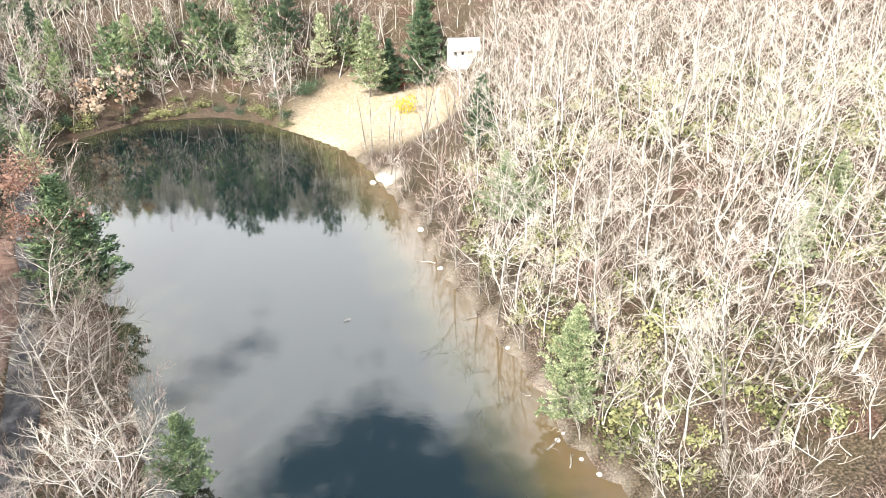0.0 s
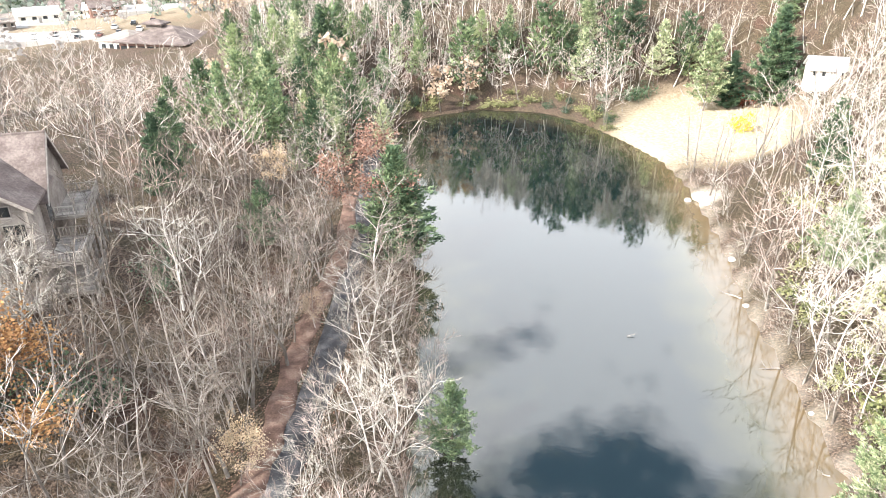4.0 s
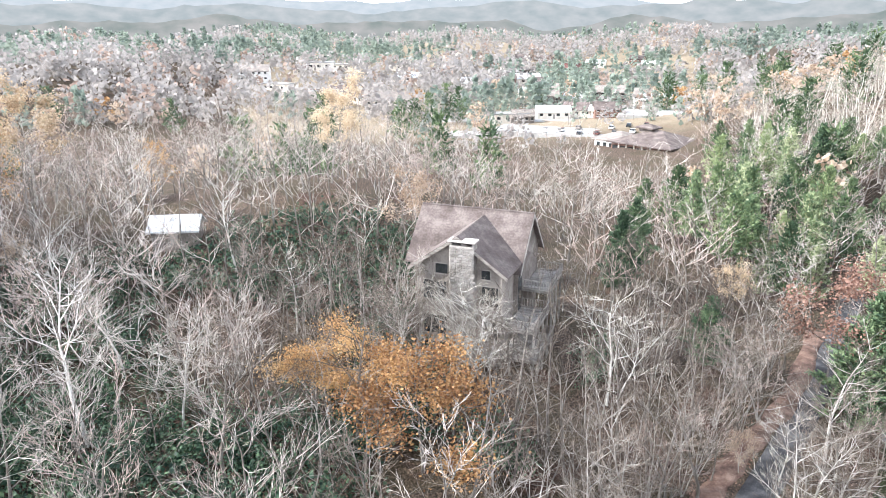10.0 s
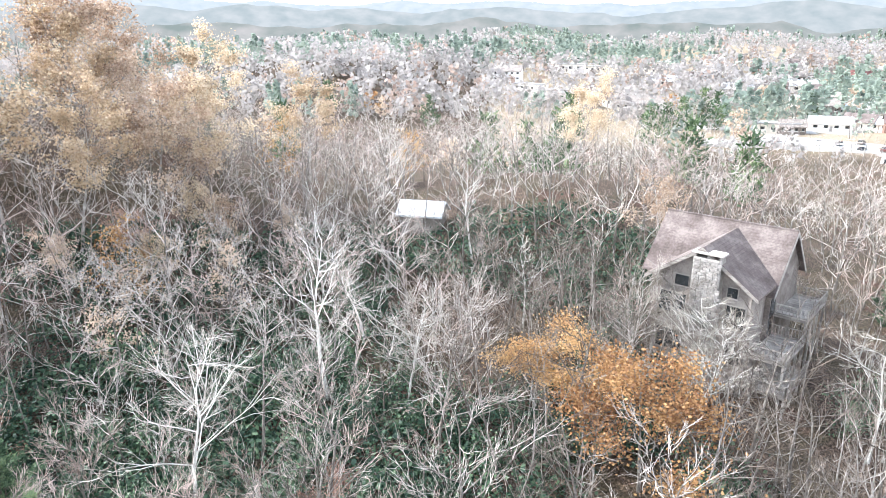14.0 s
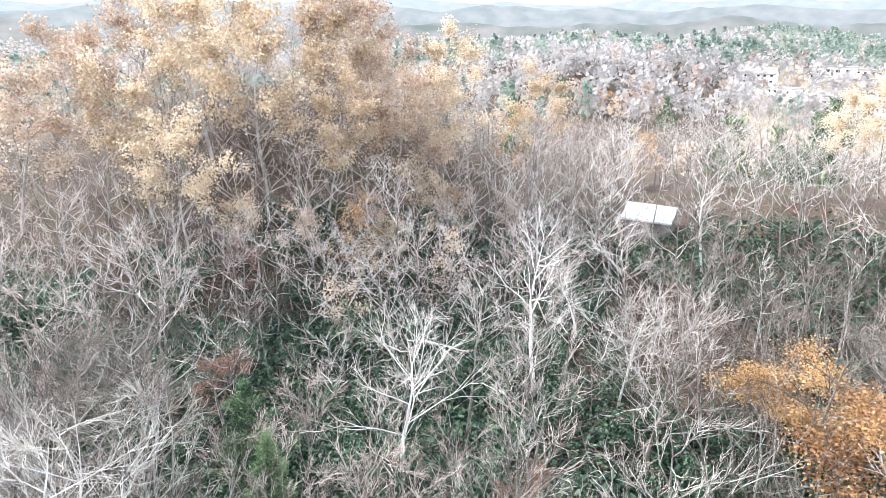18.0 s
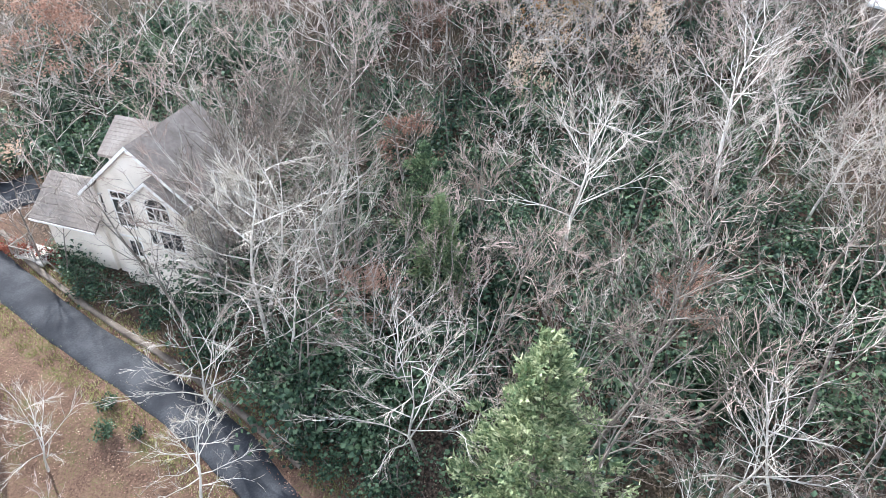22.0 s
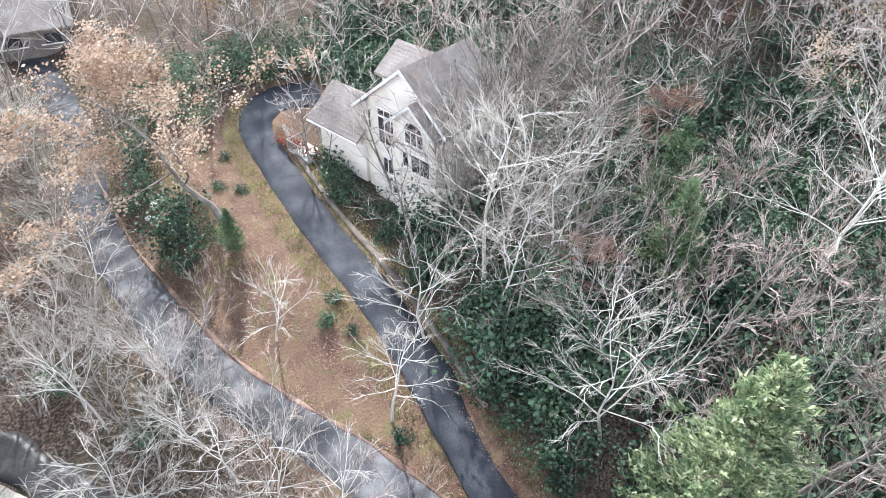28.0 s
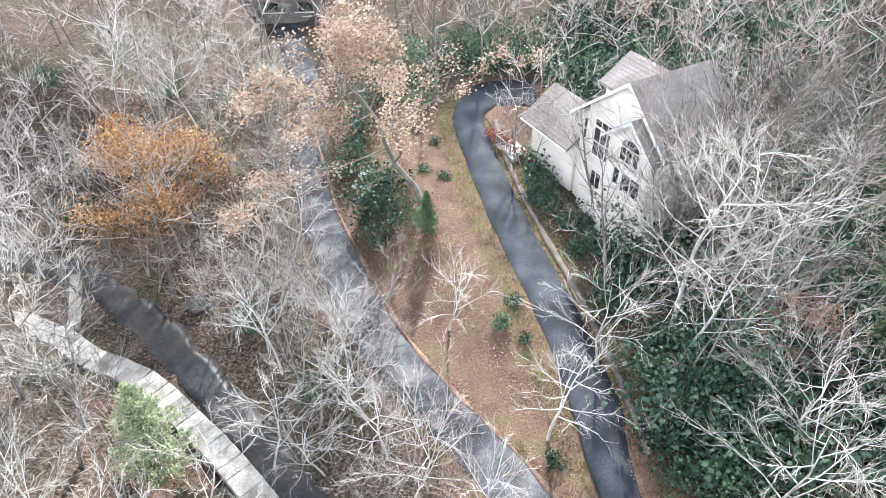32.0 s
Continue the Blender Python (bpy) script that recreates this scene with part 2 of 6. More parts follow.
def ground_material():
    """Leaf litter, with straw meadow, grassy banks and bare sand where the plan says so (attribute cover: meadow, grass, sand)."""
    m = bpy.data.materials.new("leaf_litter")
    m.use_nodes = True
    n, l = m.node_tree.nodes, m.node_tree.links
    b = n["Principled BSDF"]
    b.inputs["Roughness"].default_value = 0.95
    b.inputs["Specular IOR Level"].default_value = 0.1
    gm = n.new("ShaderNodeNewGeometry")

    def nz(scale, detail=8.0):
        t = n.new("ShaderNodeTexNoise")
        t.inputs["Scale"].default_value, t.inputs["Detail"].default_value = scale, detail
        l.new(gm.outputs["Position"], t.inputs["Vector"])
        return t.outputs["Fac"]

    def rmp(fac, *stops):
        r = n.new("ShaderNodeValToRGB")
        while len(r.color_ramp.elements) < len(stops):
            r.color_ramp.elements.new(0.5)
        for e, (p, c) in zip(r.color_ramp.elements, stops):
            e.position, e.color = p, (*c, 1)
        l.new(fac, r.inputs[0])
        return r.outputs[0]

    def mx(fac, a, c):
        x = n.new("ShaderNodeMix"); x.data_type = "RGBA"
        l.new(fac, x.inputs["Factor"]); l.new(a, x.inputs["A"]); l.new(c, x.inputs["B"])
        return x.outputs["Result"]
    def blend(a, c):
        x = n.new("ShaderNodeMath"); x.operation = "MULTIPLY_ADD"; x.inputs[1].default_value = 0.5
        y = n.new("ShaderNodeMath"); y.operation = "MULTIPLY"; y.inputs[1].default_value = 0.5
        l.new(c, y.inputs[0]); l.new(a, x.inputs[0]); l.new(y.outputs[0], x.inputs[2])
        return x.outputs[0]
    fine = nz(5.0, 10.0)
    litter = rmp(fine, (0.30, (0.022, 0.018, 0.014)), (0.48, (0.07, 0.052, 0.04)), (0.62, (0.145, 0.105, 0.08)), (0.75, (0.26, 0.205, 0.165)))
    moss = rmp(fine, (0.3, (0.018, 0.028, 0.013)), (0.55, (0.05, 0.058, 0.03)), (0.75, (0.12, 0.115, 0.065)))
    patch = rmp(nz(0.12), (0.48, (0, 0, 0)), (0.62, (1, 1, 1)))
    col = mx(patch, litter, moss)
    rust = rmp(fine, (0.3, (0.025, 0.017, 0.013)), (0.5, (0.08, 0.05, 0.038)), (0.7, (0.165, 0.112, 0.088)))
    col = mx(rmp(nz(0.12, 7.0), (0.5, (0, 0, 0)), (0.66, (1, 1, 1))), col, rust)
    at = n.new("ShaderNodeAttribute"); at.attribute_name = "cover"
    sp = n.new("ShaderNodeSeparateColor"); l.new(at.outputs["Color"], sp.inputs[0])
    straw = rmp(nz(1.6, 9.0), (0.3, (0.29, 0.23, 0.155)), (0.5, (0.39, 0.32, 0.225)), (0.7, (0.48, 0.41, 0.31)))
    grass = rmp(blend(nz(0.55, 6.0), nz(9.0, 8.0)), (0.33, (0.045, 0.028, 0.021)), (0.43, (0.11, 0.066, 0.048)), (0.52, (0.19, 0.118, 0.085)), (0.585, (0.15, 0.125, 0.06)), (0.67, (0.085, 0.11, 0.04)))
    sand = rmp(nz(2.0, 9.0), (0.3, (0.42, 0.36, 0.29)), (0.7, (0.66, 0.60, 0.52)))
    col = mx(sp.outputs["Red"], col, straw)
    col = mx(sp.outputs["Green"], col, grass)
    col = mx(sp.outputs["Blue"], col, sand)
    l.new(col, b.inputs["Base Color"])
    bp = n.new("ShaderNodeBump"); bp.inputs["Strength"].default_value, bp.inputs["Distance"].default_value = 0.7, 0.15
    l.new(fine, bp.inputs["Height"]); l.new(bp.outputs[0], b.inputs["Normal"])
    return m


def water_material():
    m = bpy.data.materials.new("lake_water")
    m.use_nodes = True
    n, l = m.node_tree.nodes, m.node_tree.links
    b = n["Principled BSDF"]
    b.inputs["Roughness"].default_value = 0.04
    b.inputs["IOR"].default_value = 1.75
    at = n.new("ShaderNodeAttribute"); at.attribute_name = "shallow"
    gm = n.new("ShaderNodeNewGeometry")
    t = n.new("ShaderNodeTexNoise"); t.inputs["Scale"].default_value, t.inputs["Detail"].default_value = 0.25, 6
    l.new(gm.outputs["Position"], t.inputs["Vector"])
    a = n.new("ShaderNodeMath"); a.operation = "MULTIPLY_ADD"; a.inputs[1].default_value = 0.5
    l.new(t.outputs["Fac"], a.inputs[0])
    s = n.new("ShaderNodeMath"); s.operation = "ADD"; s.inputs[1].default_value = -0.25
    l.new(at.outputs["Fac"], s.inputs[0]); l.new(s.outputs[0], a.inputs[2])
    r = n.new("ShaderNodeValToRGB")
    r.color_ramp.elements.new(0.5)
    for e, (p, c) in zip(r.color_ramp.elements, ((0.05, (0.005, 0.011, 0.012)), (0.5, (0.045, 0.045, 0.024)), (0.95, (0.12, 0.085, 0.045)))):
        e.position, e.color = p, (*c, 1)
    l.new(a.outputs[0], r.inputs[0]); l.new(r.outputs[0], b.inputs["Base Color"])
    w = n.new("ShaderNodeTexNoise"); w.inputs["Scale"].default_value, w.inputs["Detail"].default_value = 1.1, 3
    l.new(gm.outputs["Position"], w.inputs["Vector"])
    bp = n.new("ShaderNodeBump"); bp.inputs["Strength"].default_value, bp.inputs["Distance"].default_value = 0.06, 0.05
    l.new(w.outputs["Fac"], bp.inputs["Height"]); l.new(bp.outputs[0], b.inputs["Normal"])
    return m


# ---- terrain ----
# <terrain>
LAKE = [(19, 33), (17, 39), (13, 46), (12, 53), (9, 62), (4, 76), (0, 92), (-4, 105), (-9, 119), (-15, 130), (-23, 139), (-36, 150), (-46, 154), (-61, 150), (-68, 140),
        (-72, 129), (-60, 110), (-48, 90), (-37, 70), (-29, 55), (-23, 42), (-17, 28), (-10, 16), (2, 12), (14, 20)]
ROAD = [(-13, -112), (-12.5, -90), (-12.0, -76), (-10.4, -67), (-8.9, -60), (-8.3, -52.5), (-8.6, -46.4), (-9.4, -36.8), (-11.2, -30.4), (-13.4, -24.2), (-15.2, -16.5), (-17.4, -7), (-20.8, 5), (-24.6, 17), (-28, 30), (-33, 44), (-41, 62), (-54, 88), (-66, 110)]
DRIVE = [(-18.2, -4), (-18.9, -13), (-20.5, -21.5), (-21.4, -26.6), (-22.2, -33.6), (-22.8, -42.5), (-24.0, -52), (-25.2, -58.6), (-27.8, -61.8), (-30.8, -62.2), (-33.8, -61.0)]
STREAM = [(-8, -14), (-4, -22), (0, -31), (3.5, -39), (7, -46), (13, -54), (24, -62), (44, -72)]
HILLS = [(-45, 240, 12, 50), (-113, 31, 13, 24), (-64, 46, 2.5, 20), (-132, -62, 25, 36), (-95, -130, 11, 40), (-105, 320, 40, 78), (60, 340, 36, 110), (150, 150, 36, 68), (135, 30, 24, 48), (70, -120, 16, 50)]

PATH = [(-0.6, -24.5), (1.3, -28.8), (2.7, -31.6), (4.1, -34.0), (5.4, -36.4), (6.9, -38.6), (8.7, -40.4), (10.4, -41.8), (12.6, -44.8), (15.5, -47.5), (20, -50)]
FAR_HILLS = [(-470, -10, 16, 85), (-540, 150, 14, 90), (-640, -160, 18, 120), (-760, 420, 16, 130), (-560, 620, 22, 120), (-900, 120, 20, 150), (-330, 560, 20, 100)]


def seg_distance(x, y, pts, closed=False):
    """Distance of each place to a line of points, and how far along the line (0 to 1) its nearest place lies."""
    best, along = np.full(x.shape, 1e9), np.zeros(x.shape)
    n = len(pts) if closed else len(pts) - 1
    for i in range(n):
        (ax, ay), (bx, by) = pts[i], pts[(i + 1) % len(pts)]
        u = np.clip(((x - ax) * (bx - ax) + (y - ay) * (by - ay)) / ((bx - ax) ** 2 + (by - ay) ** 2), 0, 1)
        d = np.hypot(x - ax - u * (bx - ax), y - ay - u * (by - ay))
        near = d < best
        best, along = np.where(near, d, best), np.where(near, (i + u) / n, along)
    return best, along


def inside(x, y, pts):
    odd = np.zeros(x.shape, bool)
    for i in range(len(pts)):
        (ax, ay), (bx, by) = pts[i], pts[i - 1]
        cut = ((ay > y) != (by > y))
        odd ^= cut & (x < (bx - ax) * (y - ay) / (by - ay + 1e-12) + ax)
    return odd


def azimuth(x, y):
    return np.degrees(np.arctan2(-x, y))


def smooth(a, b, v):
    u = np.clip((v - a) / (b - a), 0, 1)
    return u * u * (3 - 2 * u)


def shore(x, y):
    d, _ = seg_distance(x, y, LAKE, True)
    return np.where(inside(x, y, LAKE), -d, d)


def ground(x, y):
    """Height of the ground at each place."""
    x, y = np.asarray(x, float), np.asarray(y, float)
    sd = shore(x, y)
    r = np.hypot(x, y)
    z = 1.0 + 3.2 * smooth(4, 45, sd)
    for hx, hy, h, w in HILLS:
        z = z + h * np.exp(-((x - hx) ** 2 + (y - hy) ** 2) / (2 * w * w)) * smooth(0, 30, sd)
    z = z + 0.35 * np.sin(x * 0.21 + 1) * np.sin(y * 0.17) + 0.2 * np.sin(x * 0.53 + y * 0.31)
    # the meadow at the far shore
    md = np.hypot((x + 9) / 22, (y - 152) / 26)
    z = z * smooth(0.7, 1.5, md) + (0.6 + 0.06 * np.maximum(sd, 0)) * (1 - smooth(0.7, 1.5, md))
    # valley with the town to the west, and far ridges
    th = np.arctan2(-x, y)
    far = smooth(420, 1500, r)
    ridge = 30 + 75 * smooth(900, 2600, r) + 22 * np.sin(th * 9 + 0.8) * smooth(1200, 2500, r) + 16 * np.sin(th * 23 + r * 0.002)
    z = z * (1 - smooth(250, 420, r)) + 3.0 * smooth(250, 420, r) + far * ridge * 0.7 * (1 - smooth(1150, 1450, r))
    for hx, hy, h, w in FAR_HILLS:
        z = z + h * np.exp(-((x - hx) ** 2 + (y - hy) ** 2) / (2 * w * w)) * smooth(240, 330, r)
    # stream bed
    d, _ = seg_distance(x, y, STREAM)
    k = 1 - smooth(1.2, 5.0, d)
    j = 1 - smooth(5.0, 18.0, d)
    z = z * (1 - j) + np.minimum(z, 1.9) * j
    z = z * (1 - k) + 0.9 * k
    # roads cut into the slope
    d, a = seg_distance(x, y, DRIVE)
    k = 1 - smooth(1.9, 9.0, d)
    z = z * (1 - k) + (3.4 + 3.2 * smooth(0.0, 0.85, a)) * k
    d, a = seg_distance(x, y, ROAD)
    k = 1 - smooth(2.3, 8.0, d)
    z = z * (1 - k) + 3.0 * k
    z = np.where(sd < 3, np.minimum(z, 0.25 + np.maximum(sd, 0) * 0.35), z)
    return np.where(sd < 0, np.maximum(-2.5, -0.12 + sd * 0.22), z)
# </terrain>


def mesh_object(name, verts, faces, material, smooth_shade=False):
    me = bpy.data.meshes.new(name)
    me.from_pydata([tuple(v) for v in verts], [], faces)
    for m in (material if isinstance(material, (list, tuple)) else [material]):
        me.materials.append(m)
    if smooth_shade:
        me.shade_smooth()
    return new(name, me)


def terrain():
    """One sheet of ground, fine near the lake and coarser out to the horizon."""
    def axis():
        s = [0.0]
        step = 2.0
        while s[-1] < 4600:
            if s[-1] > 190:
                step *= 1.16
            s.append(s[-1] + step)
        return np.array([-v for v in s[:0:-1]] + s)
    ax = axis()
    ay = axis() + 30
    X, Y = np.meshgrid(ax, ay)
    Z = ground(X, Y)
    nx, ny = len(ax), len(ay)
    verts = np.stack([X, Y, Z], -1).reshape(-1, 3)
    i = np.arange(nx * ny).reshape(ny, nx)
    faces = np.stack([i[:-1, :-1], i[:-1, 1:], i[1:, 1:], i[1:, :-1]], -1).reshape(-1, 4).tolist()
    ob = mesh_object("ground", verts, faces, ground_material(), True)
    x, y = verts[:, 0], verts[:, 1]
    sd = shore(x, y)
    md = np.hypot((x + 9) / 20, (y - 150) / 25)
    meadow = np.maximum(1 - smooth(0.75, 1.15, md), 0.55 * smooth(215, 300, np.hypot(x, y)) * (azimuth(x, y) > 42) * (azimuth(x, y) < 80))
    dr, _ = seg_distance(x, y, DRIVE)
    rr, _ = seg_distance(x, y, ROAD)
    bank = (1 - smooth(1.5, 5.5, dr)) * (y < -8)
    between = ((x > -24) & (x < -10) & (y < -18) & (y > -64) & (rr < 12) & (dr < 12))
    grass = np.where(between, np.maximum(bank, 0.75), bank)
    beach = 0.35 * (1 - smooth(0.2, 1.0, sd)) * ((x > -20) & (y > 20) & (sd > -1))
    beach = np.maximum(beach, 1 - smooth(2.0, 4.5, np.hypot(x + 6, y - 111)))
    col = ob.data.color_attributes.new("cover", "FLOAT_COLOR", "POINT")
    col.data.foreach_set("color", np.stack([meadow, grass, beach * 0.8, np.ones_like(x)], -1).ravel().astype(np.float32))
    tagged(ob, "leaf-littered forest ground with straw meadow and banks", "ground", kind="structure")


def lake():
    xs, ys = np.arange(-76, 24.1, 1.5), np.arange(8, 158.1, 1.5)
    X, Y = np.meshgrid(xs, ys)
    sd = shore(X, Y)
    i = np.arange(X.size).reshape(X.shape)
    keep = (sd[:-1, :-1] < 2.5)
    faces = np.stack([i[:-1, :-1], i[:-1, 1:], i[1:, 1:], i[1:, :-1]], -1)[keep].tolist()
    ob = mesh_object("water", np.stack([X, Y, np.zeros_like(X)], -1).reshape(-1, 3), faces, water_material(), True)
    east = smooth(-30, 5, X - 0.0 + (Y - 90) * 0.25)
    sh = (1 - smooth(0.0, 13.0, -sd)) * (0.35 + 0.65 * east)
    at = ob.data.attributes.new("shallow", "FLOAT", "POINT")
    at.data.foreach_set("value", sh.ravel().astype(np.float32))
    tagged(ob, "calm green-brown lake reflecting clouds and trees", "lake", kind="structure")


terrain()
lake()


def ribbon(name, pts, width, material, lift, label, category, edge=0.0):
    """A paved strip that follows a line over the ground, with a slight crown and thickness."""
    p = [Vector(q) for q in pts]
    dense = []
    for i in range(len(p) - 1):
        a, b, c, d = p[max(i - 1, 0)], p[i], p[i + 1], p[min(i + 2, len(p) - 1)]
        for k in range(6):
            t = k / 6
            dense.append(0.5 * (2 * b + (c - a) * t + (2 * a - 5 * b + 4 * c - d) * t * t + (3 * b - a - 3 * c + d) * t ** 3))
    dense.append(p[-1])
    verts, faces = [], []
    offs = (-1.0, -0.96, -0.5, 0, 0.5, 0.96, 1.0)
    zs = (-0.35, 0.0, 0.04, 0.06, 0.04, 0.0, -0.35)
    cz = [float(v) for v in ground([q.x for q in dense], [q.y for q in dense])]
    for i, q in enumerate(dense):
        t = (dense[min(i + 1, len(dense) - 1)] - dense[max(i - 1, 0)]).normalized()
        n = Vector((-t.y, t.x))
        w = (width(i / (len(dense) - 1)) if callable(width) else width) / 2 + edge * math.sin(i * 1.7) * 0.5
        for o, zz in zip(offs, zs):
            verts.append((q.x + n.x * w * o, q.y + n.y * w * o, cz[i] + lift + zz))
    m = len(offs)
    for i in range(len(dense) - 1):
        for j in range(m - 1):
            faces.append((i * m + j, i * m + j + 1, (i + 1) * m + j + 1, (i + 1) * m + j))
    ob = mesh_object(name, verts, faces, material, True)
    return tagged(ob, label, category, kind="structure")


ribbon("road", ROAD, lambda u: 3.5 - 0.4 * smooth(0.5, 0.7, u), DAPPLEDASPHALT, 0.06, "worn grey asphalt lane with sun dapples in its colour", "road", 0.08)
ribbon("leaf_bank", [(-22.4, 4), (-25.9, 16), (-29.4, 28.4), (-32.3, 35.5), (-36.9, 45), (-40.6, 54), (-45, 66), (-55, 84)], 2.3, LEAFBANK, 0.10, "red-brown fallen leaves banked along the lane", "leaves", 0.5)
ribbon("driveway", DRIVE, lambda u: 3.2 + 2.6 * smooth(0.68, 0.9, u), ASPHALT, 0.08, "dark asphalt driveway curving up to the house", "driveway", 0.1)


# low retaining kerb on the uphill side of the driveway, leafy edges along both lanes
ribbon("kerb_wall", [(-22.5, -20.5), (-23.6, -26.6), (-24.4, -33.6), (-25.0, -42.5), (-26.2, -51.6), (-27.6, -57.4)], 0.45, KERB, 0.22, "low tan retaining kerb beside the driveway", "kerb", 0.06)
ribbon("leaf_edge", [(-10.9, -66), (-10.5, -59), (-10.2, -52.5), (-10.6, -46.2), (-11.4, -36.6), (-13.1, -29.8), (-15.3, -23.6), (-17.0, -16.5)], 0.32, LEAFBANK, 0.07, "brown leaves drifted along the lane's edge", "leaves", 0.2)


# ---- trees ----
class Cloth:
    """Gathers triangles and quads of many small pieces into arrays."""

    def __init__(self):
        self.v, self.f, self.n = [], [], 0

    def tube(self, pts, radii, sides, tip=True):
        pts = np.asarray(pts, float)
        k = len(pts)
        t = pts[-1] - pts[0]
        t = t / (np.linalg.norm(t) + 1e-9)
        u = np.cross(t, (0.31, 0.87, 0.37) if abs(t[2]) > 0.8 else (0, 0, 1.0))
        u /= np.linalg.norm(u) + 1e-9
        w = np.cross(t, u)
        a = np.arange(sides) * 2 * math.pi / sides
        ring = np.cos(a)[:, None] * u + np.sin(a)[:, None] * w
        rings = k - 1 if tip else k
        vs = [pts[i] + ring * radii[i] for i in range(rings)]
        n = self.n
        for i in range(rings - 1):
            for j in range(sides):
                j2 = (j + 1) % sides
                self.f.append((n + i * sides + j, n + i * sides + j2, n + (i + 1) * sides + j2, n + (i + 1) * sides + j))
        self.v.extend(vs)
        self.n += rings * sides
        if tip:
            self.v.append(pts[-1][None])
            for j in range(sides):
                self.f.append((n + (rings - 1) * sides + j, n + (rings - 1) * sides + (j + 1) % sides, self.n))
            self.n += 1

    def sliver(self, a, b, r, rng):
        """A fine twig: one slim tapering blade."""
        w = unit(np.cross(b - a, rng.normal(size=3))) * r
        self.v.append(np.array([a - w, a + w, b]))
        self.f.append((self.n, self.n + 1, self.n + 2))
        self.n += 3

    def strip(self, pts, radii, rng):
        """A far bough: one narrow crooked ribbon, ending in a point."""
        w = unit(np.cross(pts[-1] - pts[0], rng.normal(size=3)))
        n, k = self.n, len(pts)
        self.v.append(np.concatenate([np.array([pts[i] - w * radii[i], pts[i] + w * radii[i]]) for i in range(k - 1)] + [pts[-1][None]]))
        for i in range(k - 2):
            self.f.append((n + 2 * i, n + 2 * i + 1, n + 2 * i + 3, n + 2 * i + 2))
        self.f.append((n + 2 * k - 4, n + 2 * k - 3, n + 2 * k - 2))
        self.n += 2 * k - 1

    def leaf(self, c, size, rng, flat=0.0, shape=4, slim=0.5):
        d = rng.normal(size=3)
        d[2] *= 1 - flat
        d /= np.linalg.norm(d) + 1e-9
        u = np.cross(d, rng.normal(size=3))
        u /= np.linalg.norm(u) + 1e-9
        if flat:
            u2 = np.cross(u, d)
            nrm = np.array((0, 0, 1.0)) * flat + u2 * (1 - flat)
            u = np.cross(d, nrm); u /= np.linalg.norm(u) + 1e-9
        a, b = d * size, u * size * slim
        n = self.n
        if shape == 4:
            self.v.append(np.array([c - a * 0.5, c + b, c + a * 0.6, c - b]))
            self.f.append((n, n + 1, n + 2, n + 3))
            self.n += 4
        else:
            self.v.append(np.array([c - b, c + b, c + a]))
            self.f.append((n, n + 1, n + 2))
            self.n += 3

    def arrays(self):
        return np.concatenate([np.atleast_2d(v) for v in self.v]), self.f

    def mesh(self, name, material, smooth_shade=False):
        v, f = self.arrays()
        me = bpy.data.meshes.new(name)
        me.from_pydata(v.tolist(), [], f)
        me.materials.append(material)
        if smooth_shade:
            me.shade_smooth()
        return me


def unit(v):
    return v / (np.linalg.norm(v) + 1e-9)


def wander(rng, start, way, length, n, lift=0.0, crook=0.18):
    pts, p, d = [start], start.copy(), unit(way)
    for i in range(n):
        d = unit(d + rng.normal(size=3) * crook + np.array((0, 0, lift)))
        p = p + d * length / n
        pts.append(p.copy())
    return np.array(pts)


